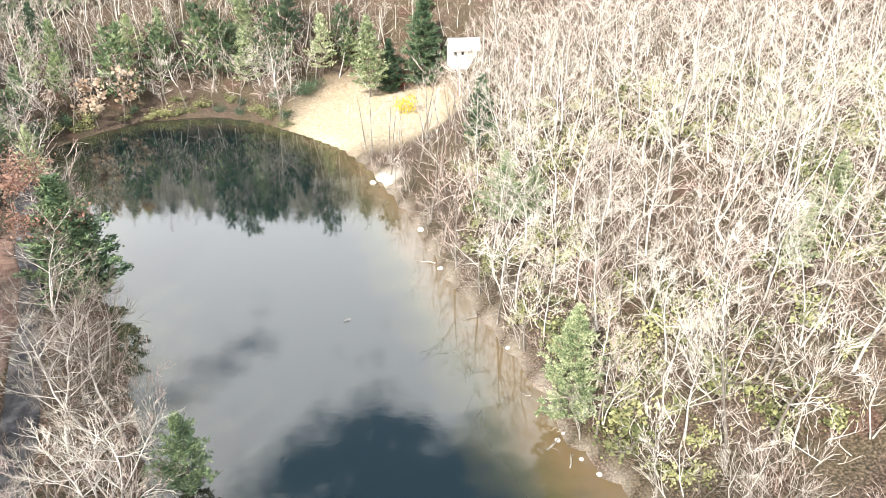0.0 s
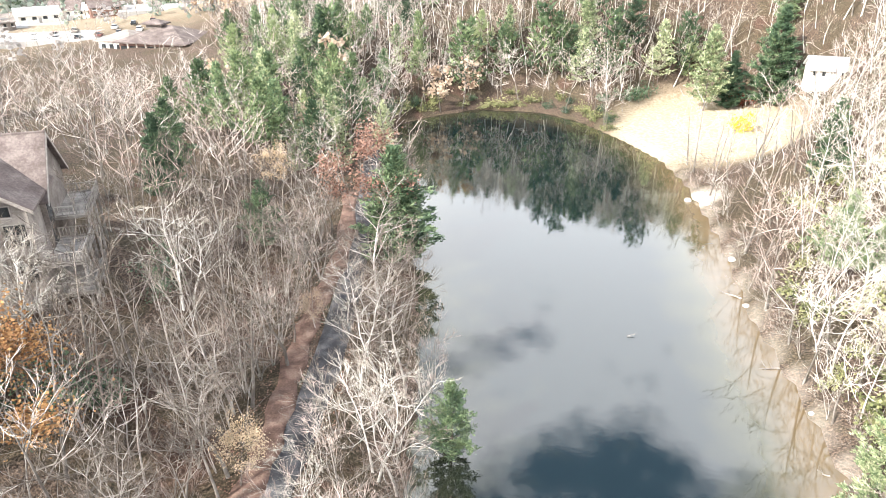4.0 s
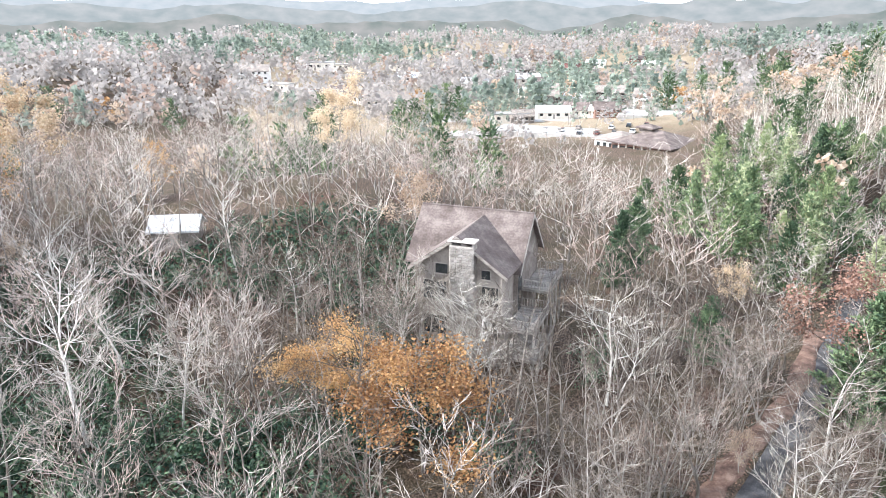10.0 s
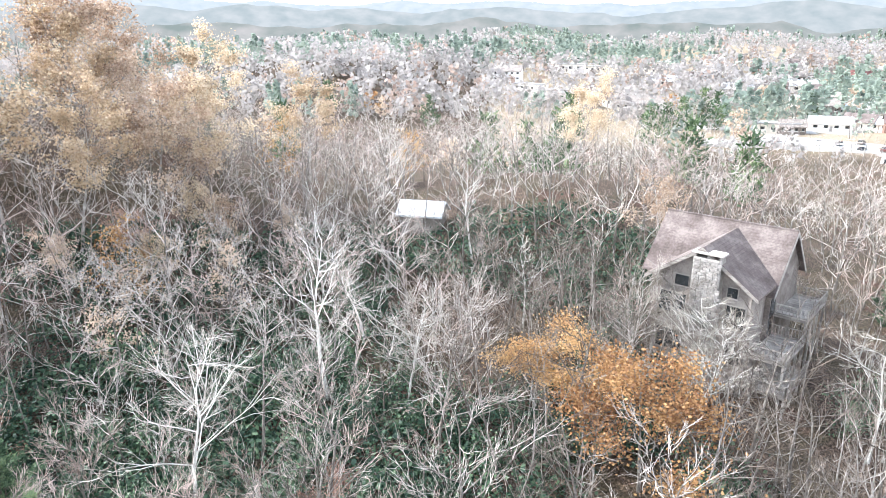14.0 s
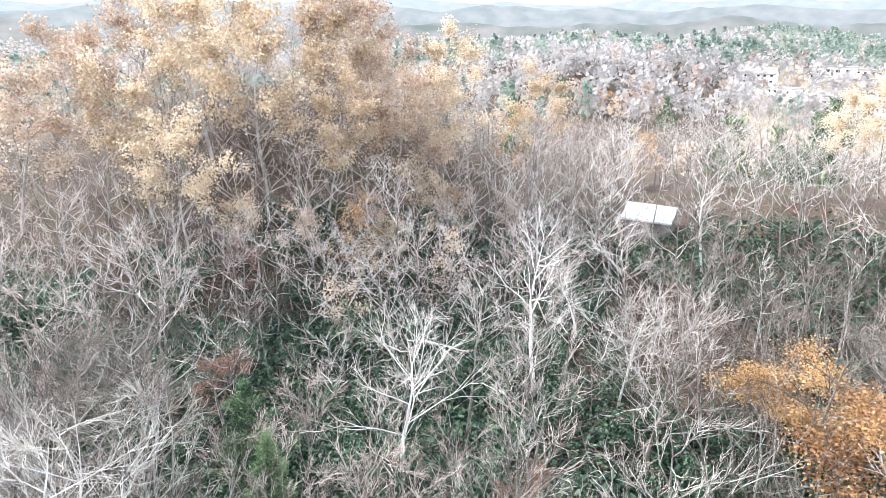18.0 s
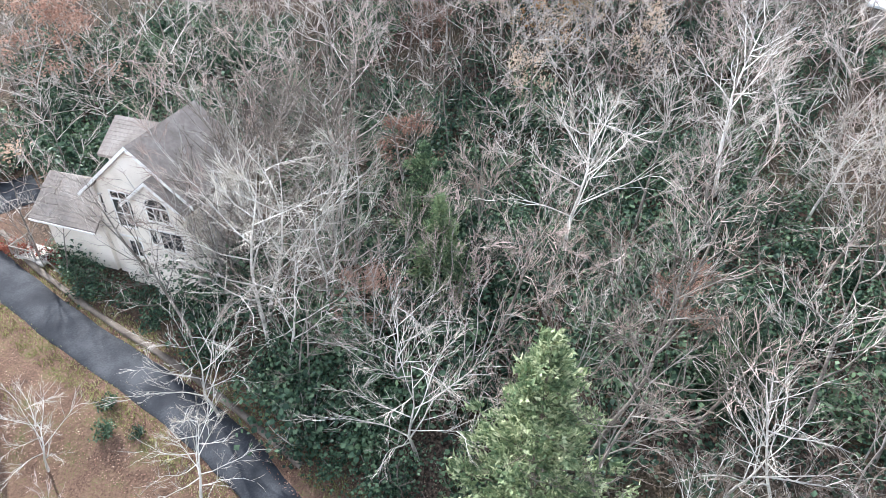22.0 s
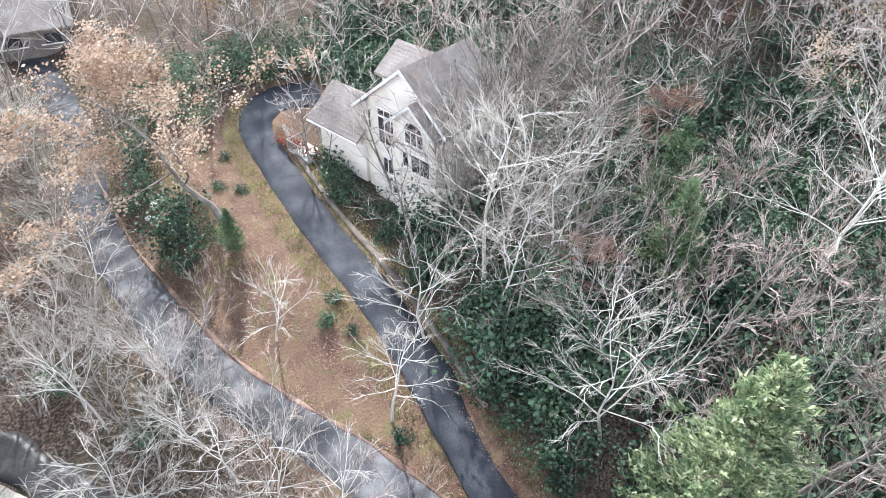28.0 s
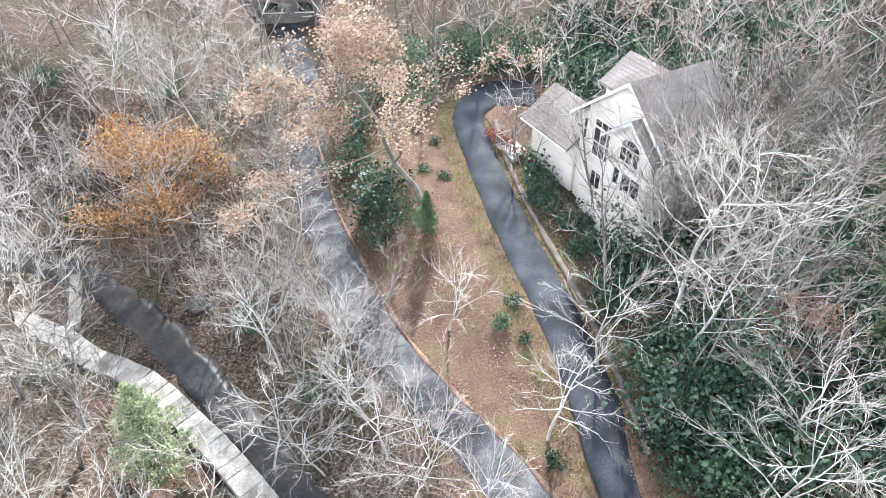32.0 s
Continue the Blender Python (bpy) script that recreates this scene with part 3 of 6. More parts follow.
def bare_tree(seed, h, limbs=13, boughs=7, twigs=7, base=0.35, spread=0.42, lean=0.0, stems=1, up=0.12, thick=1.0, segs=7, fine=1.0):
    """A leafless broadleaf tree: trunk, crooked limbs and boughs, and a crown of forking twigs."""
    rng = np.random.default_rng(seed)
    wood, crown = Cloth(), Cloth()
    near = segs > 5
    for s in range(stems):
        hh = h * rng.uniform(0.85, 1.0)
        a0 = rng.uniform(0, 6.28)
        tilt = lean + (0.24 if stems > 1 else 0.05)
        way = np.array((math.cos(a0) * tilt, math.sin(a0) * tilt, 1.0))
        trunk = wander(rng, np.array((0.0, 0, -0.4)), way, hh, segs, 0.06, 0.11)
        r0 = 0.0135 * h * thick / (stems ** 0.4)
        wood.tube(trunk, r0 * (1 - np.linspace(0, 1, segs + 1) ** 0.8 * 0.93), 5 if segs > 4 else 3)
        for i in range(max(1, limbs // stems)):
            u = base + (0.98 - base) * (i + rng.uniform(0, 0.9)) / max(1, limbs // stems)
            k = u * segs
            p = trunk[int(k)] + (trunk[min(int(k) + 1, segs)] - trunk[int(k)]) * (k % 1)
            a = i * 2.4 + rng.uniform(-0.6, 0.6)
            ln = h * spread * (1.2 - 0.75 * u) * rng.uniform(0.6, 1.3)
            limb = wander(rng, p, np.array((math.cos(a), math.sin(a), rng.uniform(0.2, 1.0))), ln, 4, up * 0.6, 0.15)
            rl = max(r0 * 0.38 * (1.2 - 0.75 * u), 0.024 * fine)
            if segs > 4:
                wood.tube(limb, rl * np.array((1, 0.8, 0.6, 0.36, 0.1)), 3)
            else:
                crown.strip(limb, rl * np.array((1, 0.8, 0.6, 0.4, 0.1)), rng)
            for j in range(boughs):
                v = 0.22 + 0.76 * (j + rng.uniform(0, 0.8)) / boughs
                kk = min(v, 0.98) * 4
                q = limb[int(kk)] + (limb[int(kk) + 1] - limb[int(kk)]) * (kk % 1)
                ahead = unit(limb[int(kk) + 1] - limb[int(kk)])
                side = unit(np.cross(ahead, rng.normal(size=3)))
                d = ahead + side * rng.uniform(0.4, 0.85) + np.array((0, 0, 0.15))
                bl = ln * rng.uniform(0.3, 0.65) * (1.2 - 0.6 * v)
                bough = wander(rng, q, d, bl, 3, up * 0.6, 0.15)
                rb = max(rl * 0.36, 0.0155 * fine)
                if near:
                    wood.strip(bough, rb * np.array((1.2, 0.9, 0.6, 0.1)), rng)
                else:
                    crown.strip(bough, rb * np.array((1.15, 0.85, 0.55, 0.1)), rng)
                for m in range(twigs):
                    w = 0.2 + 0.8 * (m + rng.uniform(0, 1)) / twigs
                    kk = min(w, 0.98) * 3
                    o = bough[int(kk)] + (bough[int(kk) + 1] - bough[int(kk)]) * (kk % 1)
                    td = unit(unit(bough[3] - bough[0]) + rng.normal(size=3) * 0.36 + np.array((0, 0, 0.12)))
                    tl = rng.uniform(0.4, 1.35) * (h / 13)
                    mid = o + td * tl * 0.5
                    end = mid + unit(td + rng.normal(size=3) * 0.25) * tl * 0.5
                    crown.strip((o, mid, end), np.array((0.0135, 0.0095, 0.0)) * fine, rng)
                    if near and m % 2:
                        crown.sliver(mid, mid + unit(td + rng.normal(size=3) * 0.55) * tl * 0.45, 0.009 * fine, rng)
    return wood, crown


def leafy_tree(seed, h, leaves=1600, size=0.26, base=0.3, spread=0.36, loose=0.045):
    """A tree that still holds its autumn leaves in clumps along the boughs, with gaps."""
    wood, crown = bare_tree(seed, h, 12, 5, 3, base, spread)
    rng = np.random.default_rng(seed + 500)
    v, _ = crown.arrays()
    leaf = Cloth()
    seeds = v[rng.integers(0, len(v), 150 if loose > 0.03 else 600)]
    for i in range(leaves):
        c = seeds[rng.integers(0, len(seeds))] + rng.normal(size=3) * np.array((loose, loose, loose * 0.7)) * h
        leaf.leaf(c, size * rng.uniform(0.6, 1.3), rng, 0.3)
    wv, wf = wood.arrays()
    cv, cf = crown.arrays()
    both = Cloth()
    both.v, both.n = [wv, cv], len(wv) + len(cv)
    both.f = wf + [tuple(k + len(wv) for k in q) for q in cf]
    return both, leaf


def pine(seed, h, whorls=15, arms=6, tufts=9, spread=0.24, base=0.12, needle=0.55, blades=6, slim=0.13):
    """A white pine: whorls of drooping, upturned branches carrying sprays of needles."""
    rng = np.random.default_rng(seed)
    wood, green = Cloth(), Cloth()
    trunk = wander(rng, np.array((0.0, 0, -0.4)), np.array((0, 0, 1.0)), h + 0.4, 6, 0.1, 0.02)
    wood.tube(trunk, 0.013 * h * (1 - np.linspace(0, 1, 7) * 0.95), 6)
    for i in range(whorls):
        u = base + (0.985 - base) * i / (whorls - 1)
        z = u * h
        prof = min(1.0, 0.6 + (u - base) * 2.5) * (1 - u) ** 0.9 + 0.03
        a0 = rng.uniform(0, 6.28)
        for j in range(arms):
            if rng.uniform() < 0.13:
                continue
            a = a0 + j * 6.283 / arms + rng.uniform(-0.35, 0.35)
            ln = h * spread * prof * rng.uniform(0.65, 1.3) * 1.6
            o = np.array((0, 0, z + rng.uniform(-0.02, 0.02) * h))
            d = np.array((math.cos(a), math.sin(a), 0.05 + 0.7 * u * u))
            br = wander(rng, o, d, ln, 3, 0.10, 0.10)
            wood.tube(br, (0.0028 * h, 0.002 * h, 0.0012 * h, 0), 3)
            nt = max(2, int(tufts * (0.3 + prof) * 0.8))
            for k in range(nt):
                w = 0.22 + 0.78 * (k + rng.uniform(0, 1)) / nt
                kk = min(w, 0.98) * 3
                q = br[int(kk)] + (br[int(kk) + 1] - br[int(kk)]) * (kk % 1)
                out = unit(br[3] - br[0])
                across = unit(np.cross(out, (0, 0, 1.0)))
                q = q + across * rng.uniform(-1, 1) * ln * 0.34 * (1.15 - w * 0.75) + np.array((0, 0, rng.normal() * 0.035 * ln))
                for b in range(int(blades * 1.5)):
                    g = unit(out * 0.8 + rng.normal(size=3) * np.array((0.6, 0.6, 0.3)) + np.array((0, 0, 0.25)))
                    o2 = q + rng.normal(size=3) * np.array((0.5, 0.5, 0.26)) * needle
                    green.sliver(o2, o2 + g * needle * rng.uniform(0.6, 1.3), needle * slim, rng)
    return wood, green


def shrub(seed, h, leaves=260, size=0.22, width=0.9):
    """A mound of glossy evergreen leaves on several stems."""
    rng = np.random.default_rng(seed)
    wood, green = Cloth(), Cloth()
    tips = []
    for i in range(9):
        a = rng.uniform(0, 6.28)
        w = np.array((math.cos(a), math.sin(a), rng.uniform(0.5, 1.6)))
        st = wander(rng, np.array((0.0, 0, -0.2)), w, h * rng.uniform(0.7, 1.1), 3, 0.05, 0.2)
        st[:, :2] *= width
        wood.tube(st, (0.04, 0.03, 0.02, 0), 3)
        tips += [st[1], st[2], st[3], (st[2] + st[3]) / 2]
    for i in range(leaves):
        c = tips[rng.integers(0, len(tips))] + rng.normal(size=3) * h * np.array((0.17, 0.17, 0.13))
        c[2] = max(c[2], 0.1)
        green.leaf(c, size * rng.uniform(0.7, 1.3), rng, 0.5)
    return wood, green


def thing(name, parts, label, category, group=""):
    """A thing at the origin, parts given as name, mesh and label."""
    e = new(name)
    e.empty_display_size = 0.3
    for pn, me, lb in parts:
        o = new(pn, me)
        o.parent = e
        if lb:
            tagged(o, lb)
        if pn == "stem":
            tagged(o, kind="stuff")
    return tagged(e, label, category, group)


def gz(x, y):
    return float(ground(x, y))


def in_town(x, y):
    """The open ground of the town: its streets, lots and roofs."""
    a, r = math.degrees(math.atan2(-x, y)), math.hypot(x, y)
    if 43.5 < a < 60 and 225 < r < 335:
        return True
    return 44 < a < 78 and 360 <= r < 720 and noise.noise(Vector((x * 0.012, y * 0.012, 1.5))) > 0.0


def free(x, y, gap=2.5):
    """Whether a tree may stand there: not in water, on a road or the stream, in the meadow or by a house."""
    xa, ya = np.asarray(x, float), np.asarray(y, float)
    ok = shore(xa, ya) > 0.4
    for line, w in ((ROAD, 2.0), (DRIVE, 2.1), (STREAM, 1.4), (PATH, 2.2)):
        ok &= seg_distance(xa, ya, line)[0] > w + gap - 2
    ok &= (ya < 5) | (seg_distance(xa, ya, ROAD)[0] > 3.4)
    ok &= np.hypot((xa + 9) / 19, (ya - 150) / 24) > 1.0
    for hx, hy, r in CLEAR:
        ok &= np.hypot(xa - hx, ya - hy) > r
    az, rr = np.degrees(np.arctan2(-xa, ya)), np.hypot(xa, ya)
    ok &= ~((az > 42.5) & (az < 51.5) & (rr > 158) & (rr < 208))
    ok &= ~((xa > -23) & (xa < -9) & (ya < -12) & (ya > -66))
    return ok


CLEAR = [(-52, 37, 4.5), (-54.5, 38.5, 4.0), (-68, 38, 8.5), (-61, 43, 6.5), (-55, 39, 2.5), (-48, 22, 5), (-43.5, 20, 3), (-39.6, 70.6, 4), (-36.5, 64, 4), (-33.5, 59.5, 3), (13.6, 48.3, 2.5), (-38, -43, 8), (-36, -51, 6), (12, 164, 7), (-100, 8.5, 6), (-31, -60, 5), (0, 0, 5), (-165, 154, 20), (-150, 138, 12), (-138, 127, 9)]

BARE, MID, FAR, SAPLING = [], [], [], []
for k, (hh, li, bo, tw, ba, sp, st, up) in enumerate([(13, 14, 7, 7, 0.35, 0.46, 1, 0.12), (15, 15, 7, 7, 0.40, 0.36, 1, 0.15), (11, 14, 7, 7, 0.2, 0.48, 2, 0.15),
                                                      (14, 14, 7, 7, 0.42, 0.42, 1, 0.05), (9, 15, 7, 7, 0.1, 0.46, 3, 0.2), (12, 12, 8, 7, 0.3, 0.54, 1, 0.0)]):
    BARE.append(bare_tree(100 + k, hh, li, bo, tw, ba, sp, 0.0, st, up))
for k in range(6):
    MID.append(bare_tree(140 + k, (13, 15, 11, 14, 9, 12)[k], 10, 5, 5, 0.3 + 0.05 * (k % 3), 0.44, 0.0, 1 + (k == 4), 0.12, 1.0, 4, 1.25))
NEARMID = [bare_tree(160 + k, (13, 15, 11, 14, 9, 12)[k], 12, 6, 6, 0.3 + 0.05 * (k % 3), 0.44, 0.0, 1 + (k == 4), 0.12, 1.0, 5, 1.1) for k in range(6)]
for k in range(5):
    FAR.append(bare_tree(180 + k, (13, 15, 12, 14, 10)[k], 8, 4, 2, 0.25, 0.42, 0.0, 1, 0.12, 1.0, 3, 1.75))
for k in range(4):
    SAPLING.append(bare_tree(200 + k, (4, 5, 3.2, 4.5)[k], 7, 3, 2, 0.1, 0.5, 0.1, 1 + k % 2, 0.2, 1.0, 3, 1.1))


def scatter(rng, n, x0, x1, y0, y1, spacing, taken, test):
    """Random free places no nearer to one another than the spacing."""
    out = []
    xs, ys = rng.uniform(x0, x1, n), rng.uniform(y0, y1, n)
    ok = free(xs, ys) & test(xs, ys)
    for x, y in zip(xs[ok], ys[ok]):
        key = (int(x // spacing), int(y // spacing))
        near = False
        for i in (-1, 0, 1):
            for j in (-1, 0, 1):
                for q in taken.get((key[0] + i, key[1] + j), ()):
                    if (q[0] - x) ** 2 + (q[1] - y) ** 2 < spacing * spacing:
                        near = True
        if not near:
            taken.setdefault(key, []).append((x, y))
            out.append((float(x), float(y)))
    return out


def joined(name, material, pieces, label, category):
    """Many far pieces in one mesh: each source with its place, turn and size."""
    vs, loops, starts, n, m = [], [], [], 0, 0
    for (v, fl, fs), x, y, z, a, s in pieces:
        c, sn = math.cos(a) * s, math.sin(a) * s
        p = np.empty_like(v)
        p[:, 0], p[:, 1], p[:, 2] = v[:, 0] * c - v[:, 1] * sn + x, v[:, 0] * sn + v[:, 1] * c + y, v[:, 2] * s + z
        vs.append(p); loops.append(fl + n); starts.append(fs + m)
        n += len(v); m += len(fl)
    me = bpy.data.meshes.new(name)
    v, lp, stt = np.concatenate(vs), np.concatenate(loops), np.concatenate(starts)
    me.vertices.add(len(v)); me.loops.add(len(lp)); me.polygons.add(len(stt))
    me.vertices.foreach_set("co", v.ravel().astype(np.float32))
    me.loops.foreach_set("vertex_index", lp.astype(np.int32))
    me.polygons.foreach_set("loop_start", stt.astype(np.int32))
    me.update(calc_edges=True)
    me.materials.append(material)
    return tagged(new(name, me), label, category, kind="stuff")


def flat(cloth):
    v, f = cloth.arrays()
    return v, np.array([k for q in f for k in q]), np.cumsum([0] + [len(q) for q in f[:-1]])


rng = np.random.default_rng(7)
taken, crowd = {}, {}


def in_view(x, y):
    """The sector of the plan that the walk looks over."""
    a, r = azimuth(x, y), np.hypot(x, y)
    return (((a > -42) & (a < 180)) | (a < -150) | (r < 45)) & (r > 9)


def heights(places):
    p = np.array(places)
    return [float(v) for v in ground(p[:, 0], p[:, 1])]


class Stand:
    """Copies of one kind of tree: the first call sets the first one down, later ones copy it."""

    def __init__(self, name, parts, label, category, group):
        self.make = (name, parts, label, category, group)
        self.first = None

    def put(self, x, y, s, turn, tall=1.0, label="", tip=(0, 0)):
        m = pose(x, y, gz(x, y) - 0.1, tip[0], tip[1], 0) @ pose(0, 0, 0, 0, 0, turn) @ Matrix.Diagonal((s, s, s * tall, 1))
        if self.first is None:
            self.first = thing(*self.make)
            o = self.first
        else:
            o = copy_thing(self.first, m)
        o.matrix_basis = m
        if label:
            tagged(o, label)
        return o


def stand(name, pair, wood_mat, crown_mat, label, category, group, crown_name="crown", crown_label="", wood_name="trunk"):
    return Stand(name, [(wood_name, pair[0].mesh(wood_name, wood_mat, True), ""), (crown_name, pair[1].mesh(crown_name, crown_mat), crown_label)], label, category, group)


BARE_STANDS = [stand("bare_tree", p, PALEBARK if k in (0, 3, 5) else BARK, REDTWIG if k == 4 else (PALETWIG if k in (0, 5) else TWIG), lb, "tree", "bare trees on the slopes") for k, (p, lb) in enumerate(zip(BARE, (
    "leafless pale grey broadleaf tree on the forest slope", "tall slender leafless grey tree on the slope", "forked leafless grey-brown tree on leaf litter",
    "tall leafless tree with pale trunk and fine twigs", "small multi-stemmed leafless reddish tree", "broad leafless tree with wide crooked limbs")))]
BARE_STANDS.append(stand("bare_tree", bare_tree(106, 12, 13, 8, 6, 0.25, 0.48, 0.0, 2, 0.12), BARK, MOSSTWIG, "lichen-grey leafless tree leaning over the lane", "tree", "bare trees on the slopes"))
BARE_STANDS.append(stand("bare_tree", bare_tree(107, 16, 14, 7, 9, 0.36, 0.40, 0.0, 1, 0.14, 0.75, 7, 0.8), WHITEBARK, PALETWIG, "tall leafless tree with bright cream trunk", "tree", "pale trees on the sunny hill"))
BARE_STANDS.append(stand("bare_tree", bare_tree(108, 15, 13, 7, 9, 0.33, 0.42, 0.0, 2, 0.14, 0.75, 7, 0.8), WHITEBARK, PALETWIG, "forked cream-white leafless tree on the hill", "tree", "pale trees on the sunny hill"))
PINES = [stand("pine_tree", pine(300 + k, 14, *a), PINEBARK, PALENEEDLE if k in (2, 3) else NEEDLE, lb, "tree", "pines by the lake", "needles") for k, (a, lb) in enumerate((
    ((15, 7, 13, 0.22, 0.06, 0.42, 12, 0.24), "dense dark green white pine by the lake shore"), ((12, 6, 13, 0.28, 0.2, 0.5, 9, 0.2), "tall green pine with a ragged open crown"),
    ((13, 7, 13, 0.22, 0.06, 0.34, 15, 0.24), "pale yellow-green pine with feathery branches"), ((13, 6, 12, 0.22, 0.15, 0.5, 9, 0.2), "slim light green pine on the hillside")))]
GROVE_PINES = [stand("pine_tree", pine(310 + k, 15, *a), PINEBARK, PALENEEDLE if k == 2 else NEEDLE if k == 1 else GROVENEEDLE, lb, "tree", "pines by the lake", "needles") for k, (a, lb) in enumerate((
    ((12, 5, 9, 0.28, 0.2, 0.75, 4, 0.27), "tall green pine in the grove by the lake"), ((13, 5, 9, 0.24, 0.25, 0.75, 4, 0.27), "straight green pine in the shoreline grove"),
    ((12, 5, 9, 0.26, 0.15, 0.75, 4, 0.27), "sunlit yellow-green pine in the grove"), ((11, 5, 9, 0.33, 0.3, 0.75, 4, 0.27), "broad ragged pine with bare lower trunk")))]
LEAFY = [stand("oak_tree", leafy_tree(320 + k, 10, n, z, b, sp, 0.06 if k == 0 else 0.045), BARK, m, lb, "tree", "trees still in leaf", "leaves") for k, (n, z, b, sp, m, lb) in enumerate((
    (11000, 0.15, 0.2, 0.46, ORANGE, "oak holding bright orange autumn leaves"), (2800, 0.18, 0.25, 0.42, TAN, "oak holding pale tan dry leaves"),
    (3400, 0.17, 0.2, 0.45, RUSSET, "russet-leaved oak among bare trees"), (2600, 0.18, 0.25, 0.36, GOLD, "small tree with golden yellow-brown leaves")))]
BIG_OAKS = [stand("great_oak", leafy_tree(330 + k, 20, nl, sz, 0.28, 0.48, 0.02 if k == 2 else 0.033), BARK, m, lb, "tree", "tall oaks on the ridge", "leaves") for k, (m, nl, sz, lb) in enumerate((
    (GOLD, 6500, 0.29, "tall oak with thinning golden-tan leaves"), (TAN, 6500, 0.29, "tall oak with pale tan leaves"), (TAN, 12000, 0.17, "leaning oak with sparse pale tan leaves by the lane")))]
SHRUBS = [stand("rhododendron", shrub(340 + k, h, n, 0.215, w), BARK, RHODO, lb, "shrub", "evergreen shrubs", "foliage", "", "stem") for k, (h, n, w, lb) in enumerate((
    (2.6, 560, 1.0, "dark glossy evergreen rhododendron under the trees"), (3.6, 780, 0.9, "tall dense dark green rhododendron"), (1.6, 420, 1.1, "low rounded evergreen shrub on the bank")))]

LAUREL = stand("laurel", shrub(349, 2.4, 420, 0.27, 1.1), BARK, OLIVE, "yellow-green laurel bush under the bare trees", "shrub", "sunlit laurels on the hill", "foliage", "", "stem")

